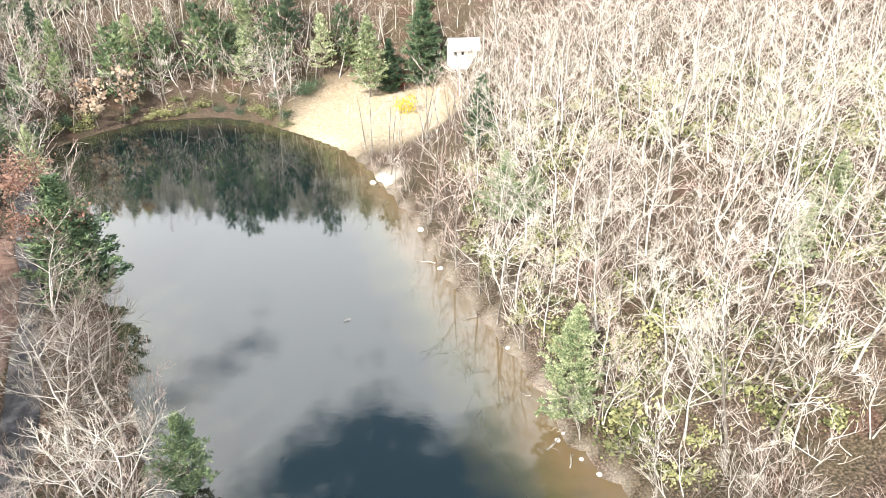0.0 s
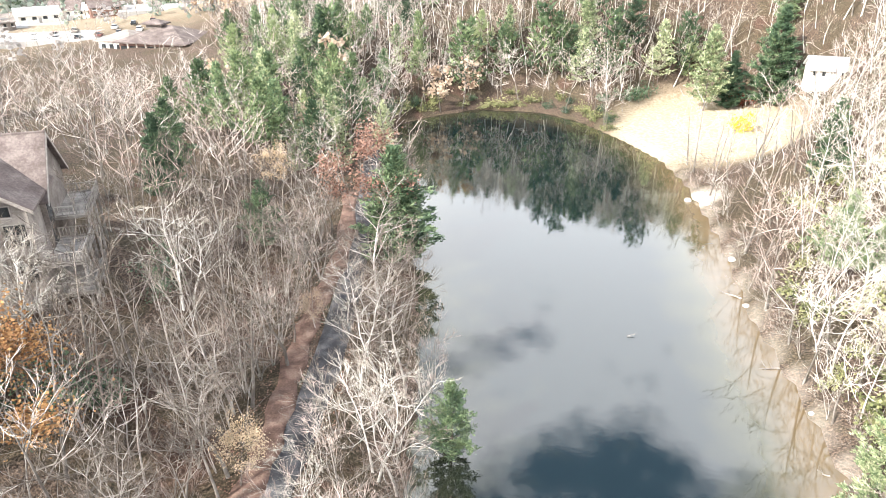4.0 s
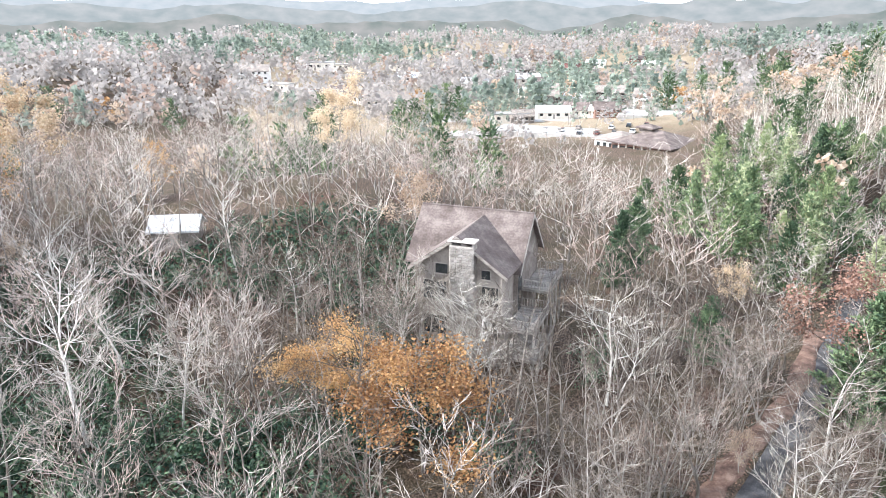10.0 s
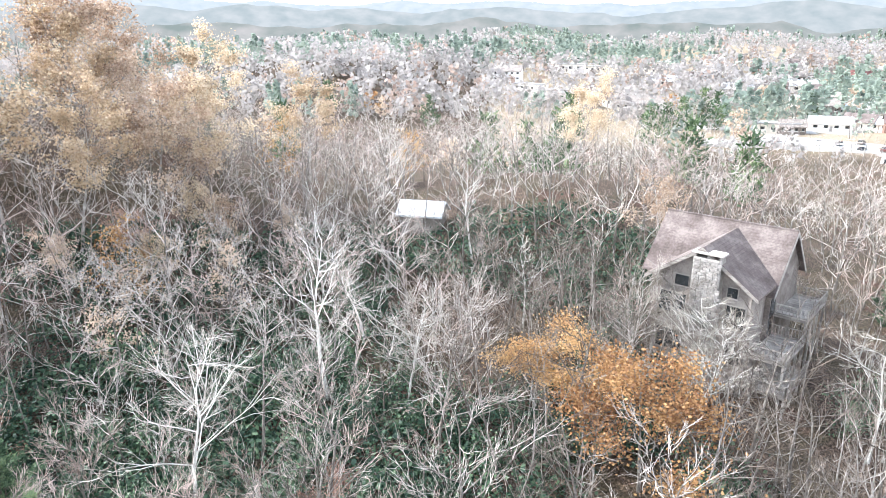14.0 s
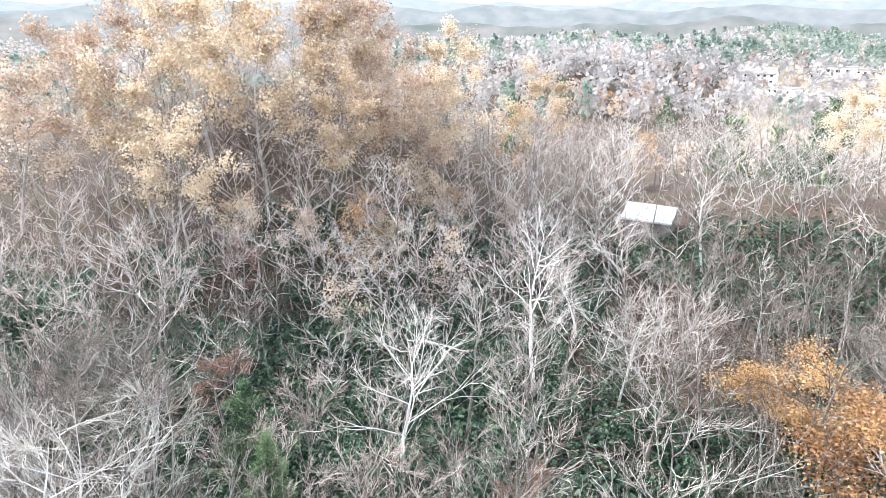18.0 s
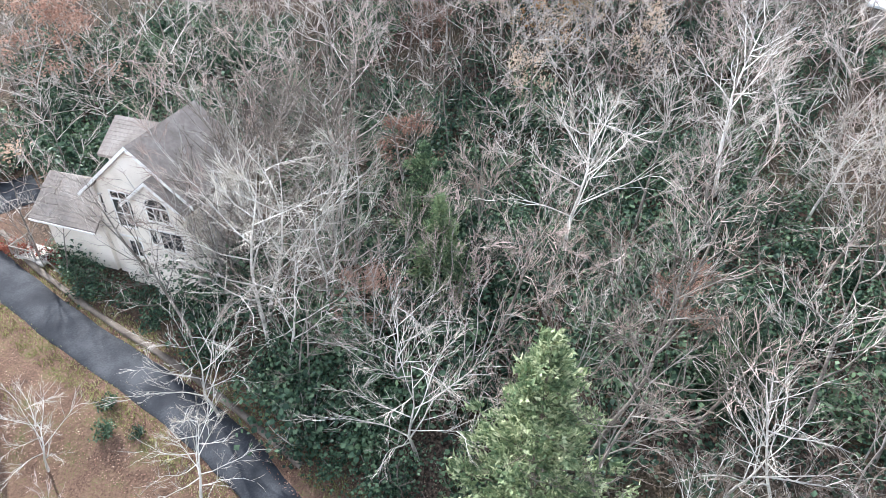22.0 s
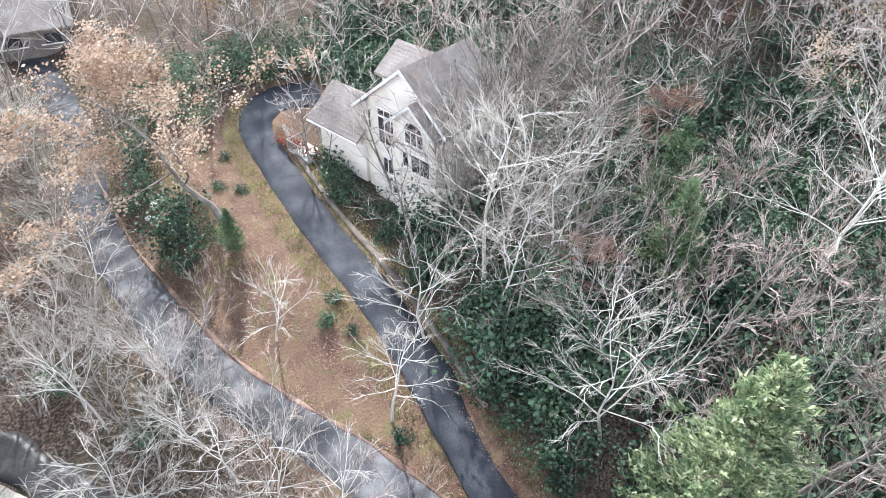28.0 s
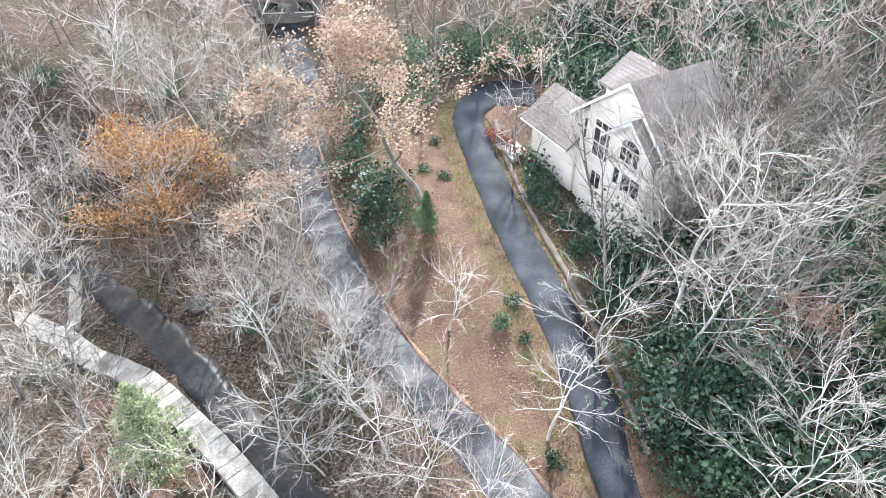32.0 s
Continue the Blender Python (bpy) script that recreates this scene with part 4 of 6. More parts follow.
# ---- trees set one by one: stand, x, y, height over the model's height, turn ----
SINGLE = [(PINES[2], 13.6, 48.3, 0.83, 10), (PINES[1], -18.6, 41.2, 0.62, 80), (PINES[0], 11.0, 110.3, 0.86, 0), (PINES[1], 11.8, 84.2, 0.80, 50),
          (PINES[1], 15.6, 83.8, 0.60, 120), (PINES[2], 37.7, 58.3, 0.55, 200), (PINES[2], 43.7, 64.3, 0.52, 20), (PINES[2], -63.0, 94.0, 0.68, 0), (PINES[2], -60.5, 104.5, 0.66, 70),
          (PINES[2], -68.2, 89.1, 0.58, 140), (PINES[2], -25.3, -6.3, 1.15, 30), (PINES[2], 5.6, -30.2, 0.62, 90), (PINES[0], -15.9, -43.6, 0.28, 15), (PINES[1], -44, -24, 0.75, 0),
          (PINES[0], -40, 2, 0.6, 30), (PINES[1], -52, 60, 0.7, 10), (PINES[0], -70, 62, 0.8, 60), (PINES[1], -74, 68, 0.85, 160),
          (LEAFY[3], -63.0, 75.0, 0.9, 0), (LEAFY[3], -30.4, 28.6, 0.66, 40), (LEAFY[1], -37.8, 49.4, 0.5, 40), (LEAFY[1], -84, 39, 1.25, 0),
          (BIG_OAKS[0], -110, 34.0, 0.80, 50), (LEAFY[2], -44.0, 73.0, 1.6, 0), (LEAFY[0], 3.5, -52.1, 1.2, 0), (LEAFY[2], 5.5, -26.5, 0.4, 20),
          (BIG_OAKS[0], -76, -49, 0.86, 20), (BIG_OAKS[1], -86, -66, 1.15, 200), (BIG_OAKS[0], -98, -58, 1.26, 300), (BIG_OAKS[1], -112, -46, 1.26, 30), (BIG_OAKS[0], -118, -27, 1.03, 140), (BIG_OAKS[1], -76, -74, 1.09, 10),
          (BIG_OAKS[1], -104, -34, 0.98, 80), (BIG_OAKS[0], -126, -10, 0.92, 180), (BIG_OAKS[0], -92, -46, 1.21, 10), (BIG_OAKS[1], -101, -72, 1.26, 60), (BIG_OAKS[0], -108, -62, 1.32, 90), (BIG_OAKS[1], -122, -38, 1.15, 200), (BIG_OAKS[0], -82, -58, 0.98, 300), (BIG_OAKS[1], -96, -28, 1.05, 40), (BIG_OAKS[0], -110, -40, 1.15, 250), (BIG_OAKS[0], -90, -36, 0.95, 130), (BIG_OAKS[0], -104, -22, 0.9, 330),
          (BARE_STANDS[0], -28.6, -28.0, 1.3, 0), (BARE_STANDS[5], -30.8, -30.2, 1.35, 90), (BARE_STANDS[2], -33.4, -32.2, 1.55, 10), (BARE_STANDS[5], -31.4, -25.0, 1.0, 200), (BARE_STANDS[1], -36.4, -31.0, 1.2, 120), (BARE_STANDS[2], -34.0, -27.0, 1.2, 250), (BARE_STANDS[6], -38.5, -27.5, 1.2, 40), (BARE_STANDS[1], -41, -33, 1.1, 40), (BARE_STANDS[2], -31.5, -33.5, 1.3, 200), (BARE_STANDS[6], -35.2, -34.6, 1.3, 300), (BARE_STANDS[5], -59.5, 30, 1.0, 70), (BARE_STANDS[2], -61.5, 28.5, 1.1, 20), (BARE_STANDS[2], -57.5, 32, 0.9, 140), (BARE_STANDS[4], -63.5, 27.5, 1.1, 10), (BARE_STANDS[1], -60.2, 31.8, 0.8, 200), (BARE_STANDS[1], -95, 6, 0.5, 0), (BARE_STANDS[4], -93.0, 8.6, 0.45, 90), (BARE_STANDS[2], -72, 14, 1.0, 30), (BARE_STANDS[1], -76, 12, 0.8, 60), (BARE_STANDS[4], -79, 16, 1.1, 90), (BARE_STANDS[0], -74, 18, 0.8, 120), (BARE_STANDS[2], -77, 9, 0.9, 0), (BARE_STANDS[4], -70, 10, 1.1, 200), (BARE_STANDS[1], -82, 12.5, 0.8, 10), (BARE_STANDS[4], -73.5, 11, 1.0, 20),
          (BARE_STANDS[1], -55.2, 21.0, 0.9, 10), (BARE_STANDS[2], -61.6, 18.4, 1.15, 30), (BARE_STANDS[5], -56.7, 30.6, 1.0, 60), (BARE_STANDS[2], -55.2, 26.2, 1.0, 0), (BARE_STANDS[5], -49.8, 43.6, 1.1, 130), (BARE_STANDS[2], -57.2, 22.8, 1.05, 300), (BARE_STANDS[3], -85.9, -5.6, 1.2, 0), (BARE_STANDS[3], -74.1, -0.5, 1.0, 60), (BARE_STANDS[5], -59.6, -15.7, 0.95, 50), (BARE_STANDS[0], -61.6, 3.9, 1.0, 0), (BARE_STANDS[5], -33.4, 3.3, 0.85, 20), (BARE_STANDS[5], -26.5, -14.3, 1.0, 10), (BARE_STANDS[5], -14.6, -34.6, 0.62, 90), (BARE_STANDS[4], -9.0, -33.2, 0.8, 10), (BARE_STANDS[5], -9.3, -23.4, 0.72, 60), (BARE_STANDS[4], -10.4, -18.4, 0.9, 80), (BARE_STANDS[5], -0.6, -29.0, 0.66, 200), (BARE_STANDS[4], -7.2, -32.3, 0.9, 20), (BARE_STANDS[0], -7.6, -26.4, 0.62, 0), (BARE_STANDS[4], -6.6, -38.6, 0.9, 140),
          (BARE_STANDS[5], -7.2, -29.6, 0.62, 10), (BARE_STANDS[4], -8.9, -24.6, 0.9, 40), (BARE_STANDS[5], -11.2, -20.2, 0.66, 70), (BARE_STANDS[4], -13.0, -14.5, 0.9, 100), (BARE_STANDS[5], -6.3, -35.0, 0.66, 130), (BARE_STANDS[2], -5.4, -40.5, 0.75, 160), (BARE_STANDS[5], -5.2, -46.5, 0.75, 190), (BARE_STANDS[4], -5.0, -52.0, 1.0, 220), (BARE_STANDS[2], -5.6, -58.0, 0.85, 250), (BARE_STANDS[0], -2.5, -36.0, 0.7, 280), (BARE_STANDS[2], -1.5, -50.0, 0.8, 310), (BARE_STANDS[4], -3.5, -44.0, 0.9, 340), (BARE_STANDS[5], -3.8, -27.5, 0.6, 15), (BARE_STANDS[2], -6.4, -21.0, 0.7, 45), (BARE_STANDS[0], -8.5, -15.5, 0.6, 75), (BARE_STANDS[5], 2.0, -55.0, 0.8, 0), (BARE_STANDS[2], 6.5, -50.5, 0.8, 30), (BARE_STANDS[4], -0.5, -60, 0.9, 0), (BARE_STANDS[2], -6, -66, 0.9, 10),
          (PINES[3], -10.7, 162.5, 1.3, 0), (PINES[0], 2.2, 167.5, 1.5, 80), (PINES[0], -6.0, 165.0, 0.9, 20), (PINES[1], -29.6, 171.1, 1.0, 30), (PINES[3], -40.4, 169.9, 1.0, 0), (PINES[1], -39.1, 1.6, 0.68, 0), (PINES[0], -39.6, -20.0, 0.7, 0),
          (LEAFY[2], -33.5, -22.0, 0.7, 0), (LEAFY[2], -52, -30, 0.8, 10), (LEAFY[2], -45, -2, 0.7, 60),
          (LEAFY[0], 4, 182, 1.5, 0), (LEAFY[2], 12, 188, 1.4, 50), (LEAFY[2], -46, -70, 1.4, 0), (LEAFY[0], -36, -80, 1.5, 0),
          (BARE_STANDS[5], -22.4, 35.2, 0.98, 0), (BARE_STANDS[5], -22.8, -27.6, 0.85, 30), (BARE_STANDS[0], -17.4, -24.0, 0.75, 60), (BARE_STANDS[2], -26.2, -22.6, 1.1, 0), (BARE_STANDS[3], -64, -4.0, 1.45, 0),
          (BARE_STANDS[3], -86.4, 13.9, 1.15, 0), (BARE_STANDS[5], -49.2, -13.4, 1.35, 20), (BARE_STANDS[0], -27.5, -25.2, 0.9, 70), (BARE_STANDS[4], -11.8, -40.5, 0.62, 0),
          (BARE_STANDS[5], -30.5, -17.5, 0.9, 0), (BARE_STANDS[2], -57, 33, 0.95, 0), (BARE_STANDS[0], -55.5, 30.5, 0.85, 0), (BARE_STANDS[5], -50, 45, 0.9, 30), (BARE_STANDS[0], -63, 26, 0.9, 30)]
for st, x, y, s, turn in SINGLE:
    st.put(x, y, s, turn)
    taken.setdefault((int(x // 3.4), int(y // 3.4)), []).append((x, y))
BIG_OAKS[2].put(-16.5, -46.5, 1.25, 100, 0.75, "", (9, 16))
PINES[0].put(-39.6, 70.6, 1.5, 40, 0.72)
for x, y, s, k in ((-84, -24, 0.9, 3), (-91, -18, 1.0, 1), (-80, -34, 0.9, 1), (-88, -30, 0.8, 2), (-97, -22, 1.0, 3), (-72, -40, 0.8, 2), (-78, -44, 1.0, 3), (-94, -10, 0.8, 1)):
    LEAFY[k].put(x, y, s, x * 31 % 360)
LEAFY[0].put(-48.3, 22.1, 1.55, 0, 0.8)
LEAFY[0].put(-58.2, 16.4, 1.2, 90, 0.8)
for x, y, s, k in ((-14.1, -49.5, 1.3, 0), (-13.6, -47.2, 1.0, 1), (-25.1, -23.0, 1.0, 0), (-24.0, -20.4, 0.9, 0), (-26.4, -27.0, 1.0, 0), (-25.6, -24.9, 1.1, 1), (-23.6, -18.6, 0.7, 0), (-26.9, -21.2, 1.0, 1),
                   (-29.5, -67.5, 1.1, 1), (-32.0, -67.0, 1.2, 1), (-34.5, -65.5, 1.2, 1), (-37.0, -63.5, 1.1, 1), (-39.2, -61.0, 1.2, 1), (-27.0, -70.0, 1.2, 1), (-31, -70.5, 1.3, 1), (-35.5, -69.5, 1.3, 1),
                   (-17.2, -22.4, 0.62, 2), (-19.4, -34.4, 0.6, 2), (-17.9, -32.8, 0.6, 2), (-18.9, -31.0, 0.42, 2), (-18.4, -51.7, 0.55, 2), (-19.8, -50.2, 0.55, 2), (-12.4, -57.5, 1.0, 1), (-14.0, -59.5, 1.0, 0), (-14.7, -50.9, 1.1, 0), (-12.6, -49.8, 0.9, 0), (-12.4, -46.7, 0.8, 0), (-14.6, -62.5, 1.2, 1), (-21.6, -63.0, 1.0, 1), (-23.5, -69.0, 1.3, 1), (-18.0, -66.0, 1.2, 1), (-19.6, -58.0, 0.5, 2), (-20.6, -55.6, 0.5, 2),
                   (-27.8, -46.5, 1.0, 0), (-27.0, -43.0, 0.9, 0), (-27.8, -40.2, 0.9, 0), (-26.2, -37.6, 0.8, 2), (-28.6, -37.4, 0.9, 0), (-27.6, -49.2, 0.9, 0), (-48, 27, 1.4, 1), (-46.5, 29.5, 1.3, 0), (-24.2, -16.4, 1.0, 1), (-25.8, -18.4, 1.1, 1), (-27.6, -23.2, 1.2, 1), (-28.4, -25.6, 1.2, 1), (-25.0, -14.2, 0.9, 0), (-27.8, -16.8, 1.0, 0), (-23.0, -14.4, 0.9, 0), (-29.6, -20.4, 1.1, 1), (-22.4, -11.0, 1.0, 0), (-25.4, -10.8, 1.0, 1),
                   (-26.9, -46.0, 0.7, 0), (-27.3, -48.0, 0.7, 2), (-26.4, -44.4, 0.7, 0), (-28.2, -34.5, 1.0, 1), (-29.5, -36.5, 1.1, 1), (-56, 47, 1.0, 1), (-53.5, 44, 0.9, 1), (-3.5, 171, 1.0, 0), (-24, 166, 1.4, 0), (-28, 162, 1.5, 0), (-33, 159, 1.3, 2), (-75, 133, 1.6, 0)):
    SHRUBS[k].put(x, y, s, (x * 37 + y * 11) % 360)
for x, y, s in ((-27.0, -51.6, 0.55), (-26.6, -53.4, 0.5), (-27.6, -50.2, 0.45), (-26.4, -55.0, 0.45)):
    o = Stand("red_shrub", [("stem", SHRUBS[2].make[1][0][1], ""), ("foliage", shrub(361 + int(-y), 1.6, 240, 0.2, 1.0)[1].mesh("foliage", RED), "")], "low dark red shrub beside the driveway", "shrub", "red shrubs by the driveway").put(x, y, s * 1.8, 40)
Stand("yellow_bush", [("stem", SHRUBS[0].make[1][0][1], ""), ("foliage", shrub(371, 2.6, 700, 0.3, 0.8)[1].mesh("foliage", YELLOW), "")], "bright yellow rounded bush on the meadow", "bush", "").put(-2.1, 148.7, 1.35, 0, 1.15)
Stand("red_bush", [("stem", SHRUBS[0].make[1][0][1], ""), ("foliage", shrub(372, 2.6, 500, 0.3, 0.9)[1].mesh("foliage", RED), "")], "deep red bush under the meadow pines", "bush", "").put(-3.5, 168.5, 1.5, 0)

# ---- pine groves round the lake head, and evergreen undergrowth ----
grove = scatter(rng, 3000, -165, 60, 84, 230, 5.2, taken, lambda x, y: ((azimuth(x, y) > 26) & (azimuth(x, y) < 48) & (np.hypot(x, y) > 106) & (np.hypot(x, y) < np.where(azimuth(x, y) > 42, 126, 180)) & (shore(x, y) > 5)) | ((y > 158) & (azimuth(x, y) < 26) & (rng.uniform(size=x.shape) < 0.05)))
grove.sort(key=lambda q: math.hypot(q[0], q[1]))
for x, y in grove[:150]:
    k = int(rng.choice(4, p=(0.3, 0.25, 0.2, 0.25)))
    GROVE_PINES[k].put(x, y, rng.uniform(0.6, 0.92), rng.uniform(0, 360), rng.uniform(0.95, 1.2))
far_pines = [tuple(flat(c) for c in pine(380 + k, 14, 8, 5, 5, 0.27, 0.1, 1.6, 3, 0.2)) for k in range(3)]
brush = scatter(rng, 5000, -110, 40, -75, 60, 3.3, crowd, lambda x, y: (azimuth(x, y) > 76) & (azimuth(x, y) < 150) & (np.hypot(x, y) > 22) & (np.hypot(x, y) < 92) & (np.sin(x * 0.11 + 1) + np.sin(y * 0.13 + x * 0.05) > -0.5))
for x, y in brush[:225]:
    SHRUBS[int(rng.integers(0, 2))].put(x, y, rng.uniform(0.8, 1.7), rng.uniform(0, 360))
thicket_model = [flat(shrub(344 + k, 3.2, 170, 0.36, 1.0)[1]) for k in range(3)]
thicket = [(thicket_model[i % 3], x, y, gz(x, y), i, rng.uniform(0.7, 1.4)) for i, (x, y) in enumerate(scatter(rng, 12000, -130, -16, -90, 75, 2.5, crowd, lambda x, y: (azimuth(x, y) > 62) & (azimuth(x, y) < 150) & (np.hypot(x, y) > 26) & (np.hypot(x, y) < 100) & (np.sin(x * 0.13 + 2) + np.sin(y * 0.11 - x * 0.06) > -0.5))[:430])]
joined("rhododendron_thicket", RHODO, thicket, "dark evergreen thicket under the leafless trees", "shrubs")
for x, y in scatter(rng, 60, -14, 16, -75, -18, 6.0, crowd, lambda x, y: x > -8):
    SHRUBS[0].put(x, y, rng.uniform(0.6, 1.0), rng.uniform(0, 360))

# ---- pale trees and laurels on the sunny hill east of the lake ----
pale_hill = [tuple(flat(c) for c in bare_tree(120 + k, 16, 12, 6, 5, 0.35, 0.42, 0.0, 1 + (k == 2), 0.14, 0.75, 5, 0.95)) for k in range(3)]
hill_wood, hill_twig = [], []
for x, y in scatter(rng, 3000, 8, 95, 36, 140, 4.3, taken, lambda x, y: (azimuth(x, y) > -42) & (azimuth(x, y) < -5) & (np.hypot(x, y) < 128) & (shore(x, y) > 3))[:150]:
    k, s = int(rng.choice((7, 8, 7, 0))), rng.uniform(0.6, 1.0)
    if math.hypot(x, y) < 66:
        BARE_STANDS[k].put(x, y, s, rng.uniform(0, 360), rng.uniform(0.9, 1.2), "", (rng.uniform(-6, 6), rng.uniform(-6, 6)))
    else:
        a, src = rng.uniform(0, 6.28), pale_hill[k % 3]
        hill_wood.append((src[0], x, y, gz(x, y), a, s)); hill_twig.append((src[1], x, y, gz(x, y), a, s))
for x, y in scatter(rng, 3000, 8, 95, 36, 140, 3.4, crowd, lambda x, y: (azimuth(x, y) > -42) & (azimuth(x, y) < -5) & (np.hypot(x, y) < 115) & (shore(x, y) > 2) & (np.sin(x * 0.15) + np.sin(y * 0.12 + x * 0.06) > -0.7))[:120]:
    LAUREL.put(x, y, rng.uniform(0.7, 1.5), rng.uniform(0, 360))
for x, y in scatter(rng, 2500, -12, 24, 34, 128, 2.6, crowd, lambda x, y: (shore(x, y) < 3.2) & (shore(x, y) > 0.5) & (x > -14))[:46]:
    BARE_STANDS[int(rng.choice((4, 6, 2)))].put(x, y, rng.uniform(0.32, 0.55), rng.uniform(0, 360), 0.9, "", (0, -14))

sap_hill = [flat(c) for c in (s[1] for s in SAPLING)]
for i, (x, y) in enumerate(scatter(rng, 5000, 8, 95, 36, 140, 2.5, {}, lambda x, y: (azimuth(x, y) > -42) & (azimuth(x, y) < -5) & (np.hypot(x, y) < 125) & (shore(x, y) > 1.5))[:620]):
    hill_twig.append((sap_hill[i % 4], x, y, gz(x, y), i, rng.uniform(0.9, 1.7)))
joined("hill_trunks", WHITEBARK, hill_wood, "cream trunks of the woods on the sunny hill", "forest")
joined("hill_twigs", PALETWIG, hill_twig, "cream twigs of the woods on the sunny hill", "forest")
for x, y in scatter(rng, 1500, -75, -8, 118, 166, 3.6, crowd, lambda x, y: (shore(x, y) < 6) & (shore(x, y) > 0.6) & (y > 134))[:44]:
    (LAUREL if rng.uniform() < 0.6 else SHRUBS[0]).put(x, y, rng.uniform(0.7, 1.3), rng.uniform(0, 360))

# ---- crowns leaning over the lane and the stream ----
for x, y in scatter(rng, 4000, -8.5, 18, -72, -14, 2.8, taken, lambda x, y: x > -30)[:85]:
    BARE_STANDS[int(rng.choice((6, 6, 2, 5)))].put(x, y, rng.uniform(0.5, 0.78), rng.uniform(0, 360), rng.uniform(0.85, 1.05), "", (rng.uniform(-5, 5), rng.uniform(-12, 2)))

# ---- reddish domed crowns below the driveway, brown crowns before the stucco house ----
for x, y, k, s in ((-33, -14, 4, 1.1), (-37, -18, 4, 1.2), (-31.5, -21, 4, 1.0), (-41, -12, 4, 1.2), (-36, -8, 4, 1.1), (-30, -9, 4, 1.0), (-45, -19, 4, 1.2), (-28.5, -12, 4, 0.9), (-44, -7, 4, 1.1), (-34, -24, 4, 1.1), (-40, -24, 4, 1.2),
                   (-39.5, -35, 1, 1.0), (-37, -37, 4, 1.5), (-41.5, -39, 1, 0.95), (-43, -43, 4, 1.5), (-40, -31, 4, 1.5), (-44.5, -36, 1, 1.0), (-33.2, -35.5, 4, 1.3), (-31.4, -34.4, 2, 1.6), (-30.5, -32.8, 4, 1.8), (-33.4, -33.4, 2, 1.6)):
    BARE_STANDS[k].put(x, y, s, (x * 31 + y * 57) % 360)
    taken.setdefault((int(x // 3.7), int(y // 3.7)), []).append((x, y))

# ---- pale crowns over the lane by the lake ----
for x, y, k, s in ((-23.0, 35.6, 0, 0.78), (-35.2, 51.4, 5, 0.62), (-21.6, 44.4, 4, 0.85), (-27.9, 48.4, 2, 0.66), (-18.4, 33.6, 4, 0.9), (-26.4, 42.2, 5, 0.6), (-24.3, 29.0, 6, 0.62), (-34.2, 58.4, 2, 0.62),
                   (-22.6, 25.6, 0, 0.62), (-30.6, 54.4, 4, 0.85), (-27.4, 36.8, 6, 0.55), (-25.6, 32.6, 2, 0.6), (-36.6, 63.2, 4, 0.9), (-20.4, 29.0, 2, 0.66), (-24.4, 50.0, 4, 0.8), (-31.6, 47.0, 6, 0.55)):
    BARE_STANDS[k].put(x, y, s, (x * 53 + y * 17) % 360, 0.95, "", (0, -4))
    taken.setdefault((int(x // 2.2), int(y // 2.2)), []).append((x, y))

# ---- trees crowding the west shore ----
for x, y in scatter(rng, 2500, -50, -12, 14, 88, 2.2, taken, lambda x, y: (seg_distance(x, y, ROAD)[0] < 7) | ((shore(x, y) < 7) & (x < -8)))[:56]:
    BARE_STANDS[int(rng.choice((1, 4, 2, 4, 4, 1)))].put(x, y, rng.uniform(0.65, 1.0), rng.uniform(0, 360))

# ---- the leafless forest ----
spots = scatter(rng, 15000, -150, 90, -105, 205, 3.7, taken, lambda x, y: in_view(x, y) & ((np.hypot(x, y) < 145) | ((shore(x, y) < 40) & (y > 100))))
spots.sort(key=lambda q: math.hypot(q[0], q[1]))
near, rest = spots[:85], spots[85:]
for x, y in near:
    BARE_STANDS[int(rng.choice(6, p=(0.2, 0.22, 0.16, 0.16, 0.14, 0.12) if y < 5 else (0.03, 0.34, 0.28, 0.05, 0.3, 0)))].put(x, y, rng.uniform(0.65, 1.1), rng.uniform(0, 360), rng.uniform(0.9, 1.15), "", (rng.uniform(-5, 5), rng.uniform(-5, 5)))
mid = [(flat(w), flat(c)) for w, c in MID]
near_mid = [(flat(w), flat(c)) for w, c in NEARMID]
fr = [(flat(w), flat(c)) for w, c in FAR]
sap = [(flat(w), flat(c)) for w, c in SAPLING]
tan_far = [flat(leafy_tree(400 + k, 11, 230, 0.85, 0.15, 0.42)[1]) for k in range(3)]
tan_mid = [flat(leafy_tree(410 + k, 10, 1100, 0.22, 0.15, 0.42)[1]) for k in range(3)]
brown, wood, twig, redtwig, tan, gold, green, low = [], [], [], [], [], [], [], []
more = scatter(rng, 9000, -340, 270, -190, 430, 7.0, taken, lambda x, y: in_view(x, y) & (np.hypot(x, y) >= 118))
more += scatter(rng, 3000, -220, 0, 120, 330, 6.0, {}, lambda x, y: (azimuth(x, y) > 2) & (azimuth(x, y) < 43) & (np.hypot(x, y) > 160) & (np.hypot(x, y) < 310) & (shore(x, y) > 12))[:330]
head = scatter(rng, 14000, -140, 40, 150, 290, 2.9, {}, lambda x, y: (azimuth(x, y) > -8) & (azimuth(x, y) < 40) & (shore(x, y) > 9) & (np.hypot(x, y) < 275))[:1050]
more += scatter(rng, 3000, -118, -52, -66, 8, 3.6, {}, lambda x, y: np.hypot(x, y) > 62)[:120]
allspots = [q for q in rest + more if not in_town(*q) or ((int(q[0] * 7) + int(q[1] * 13)) % 5 < 2 and math.hypot(q[0], q[1]) > 205)]
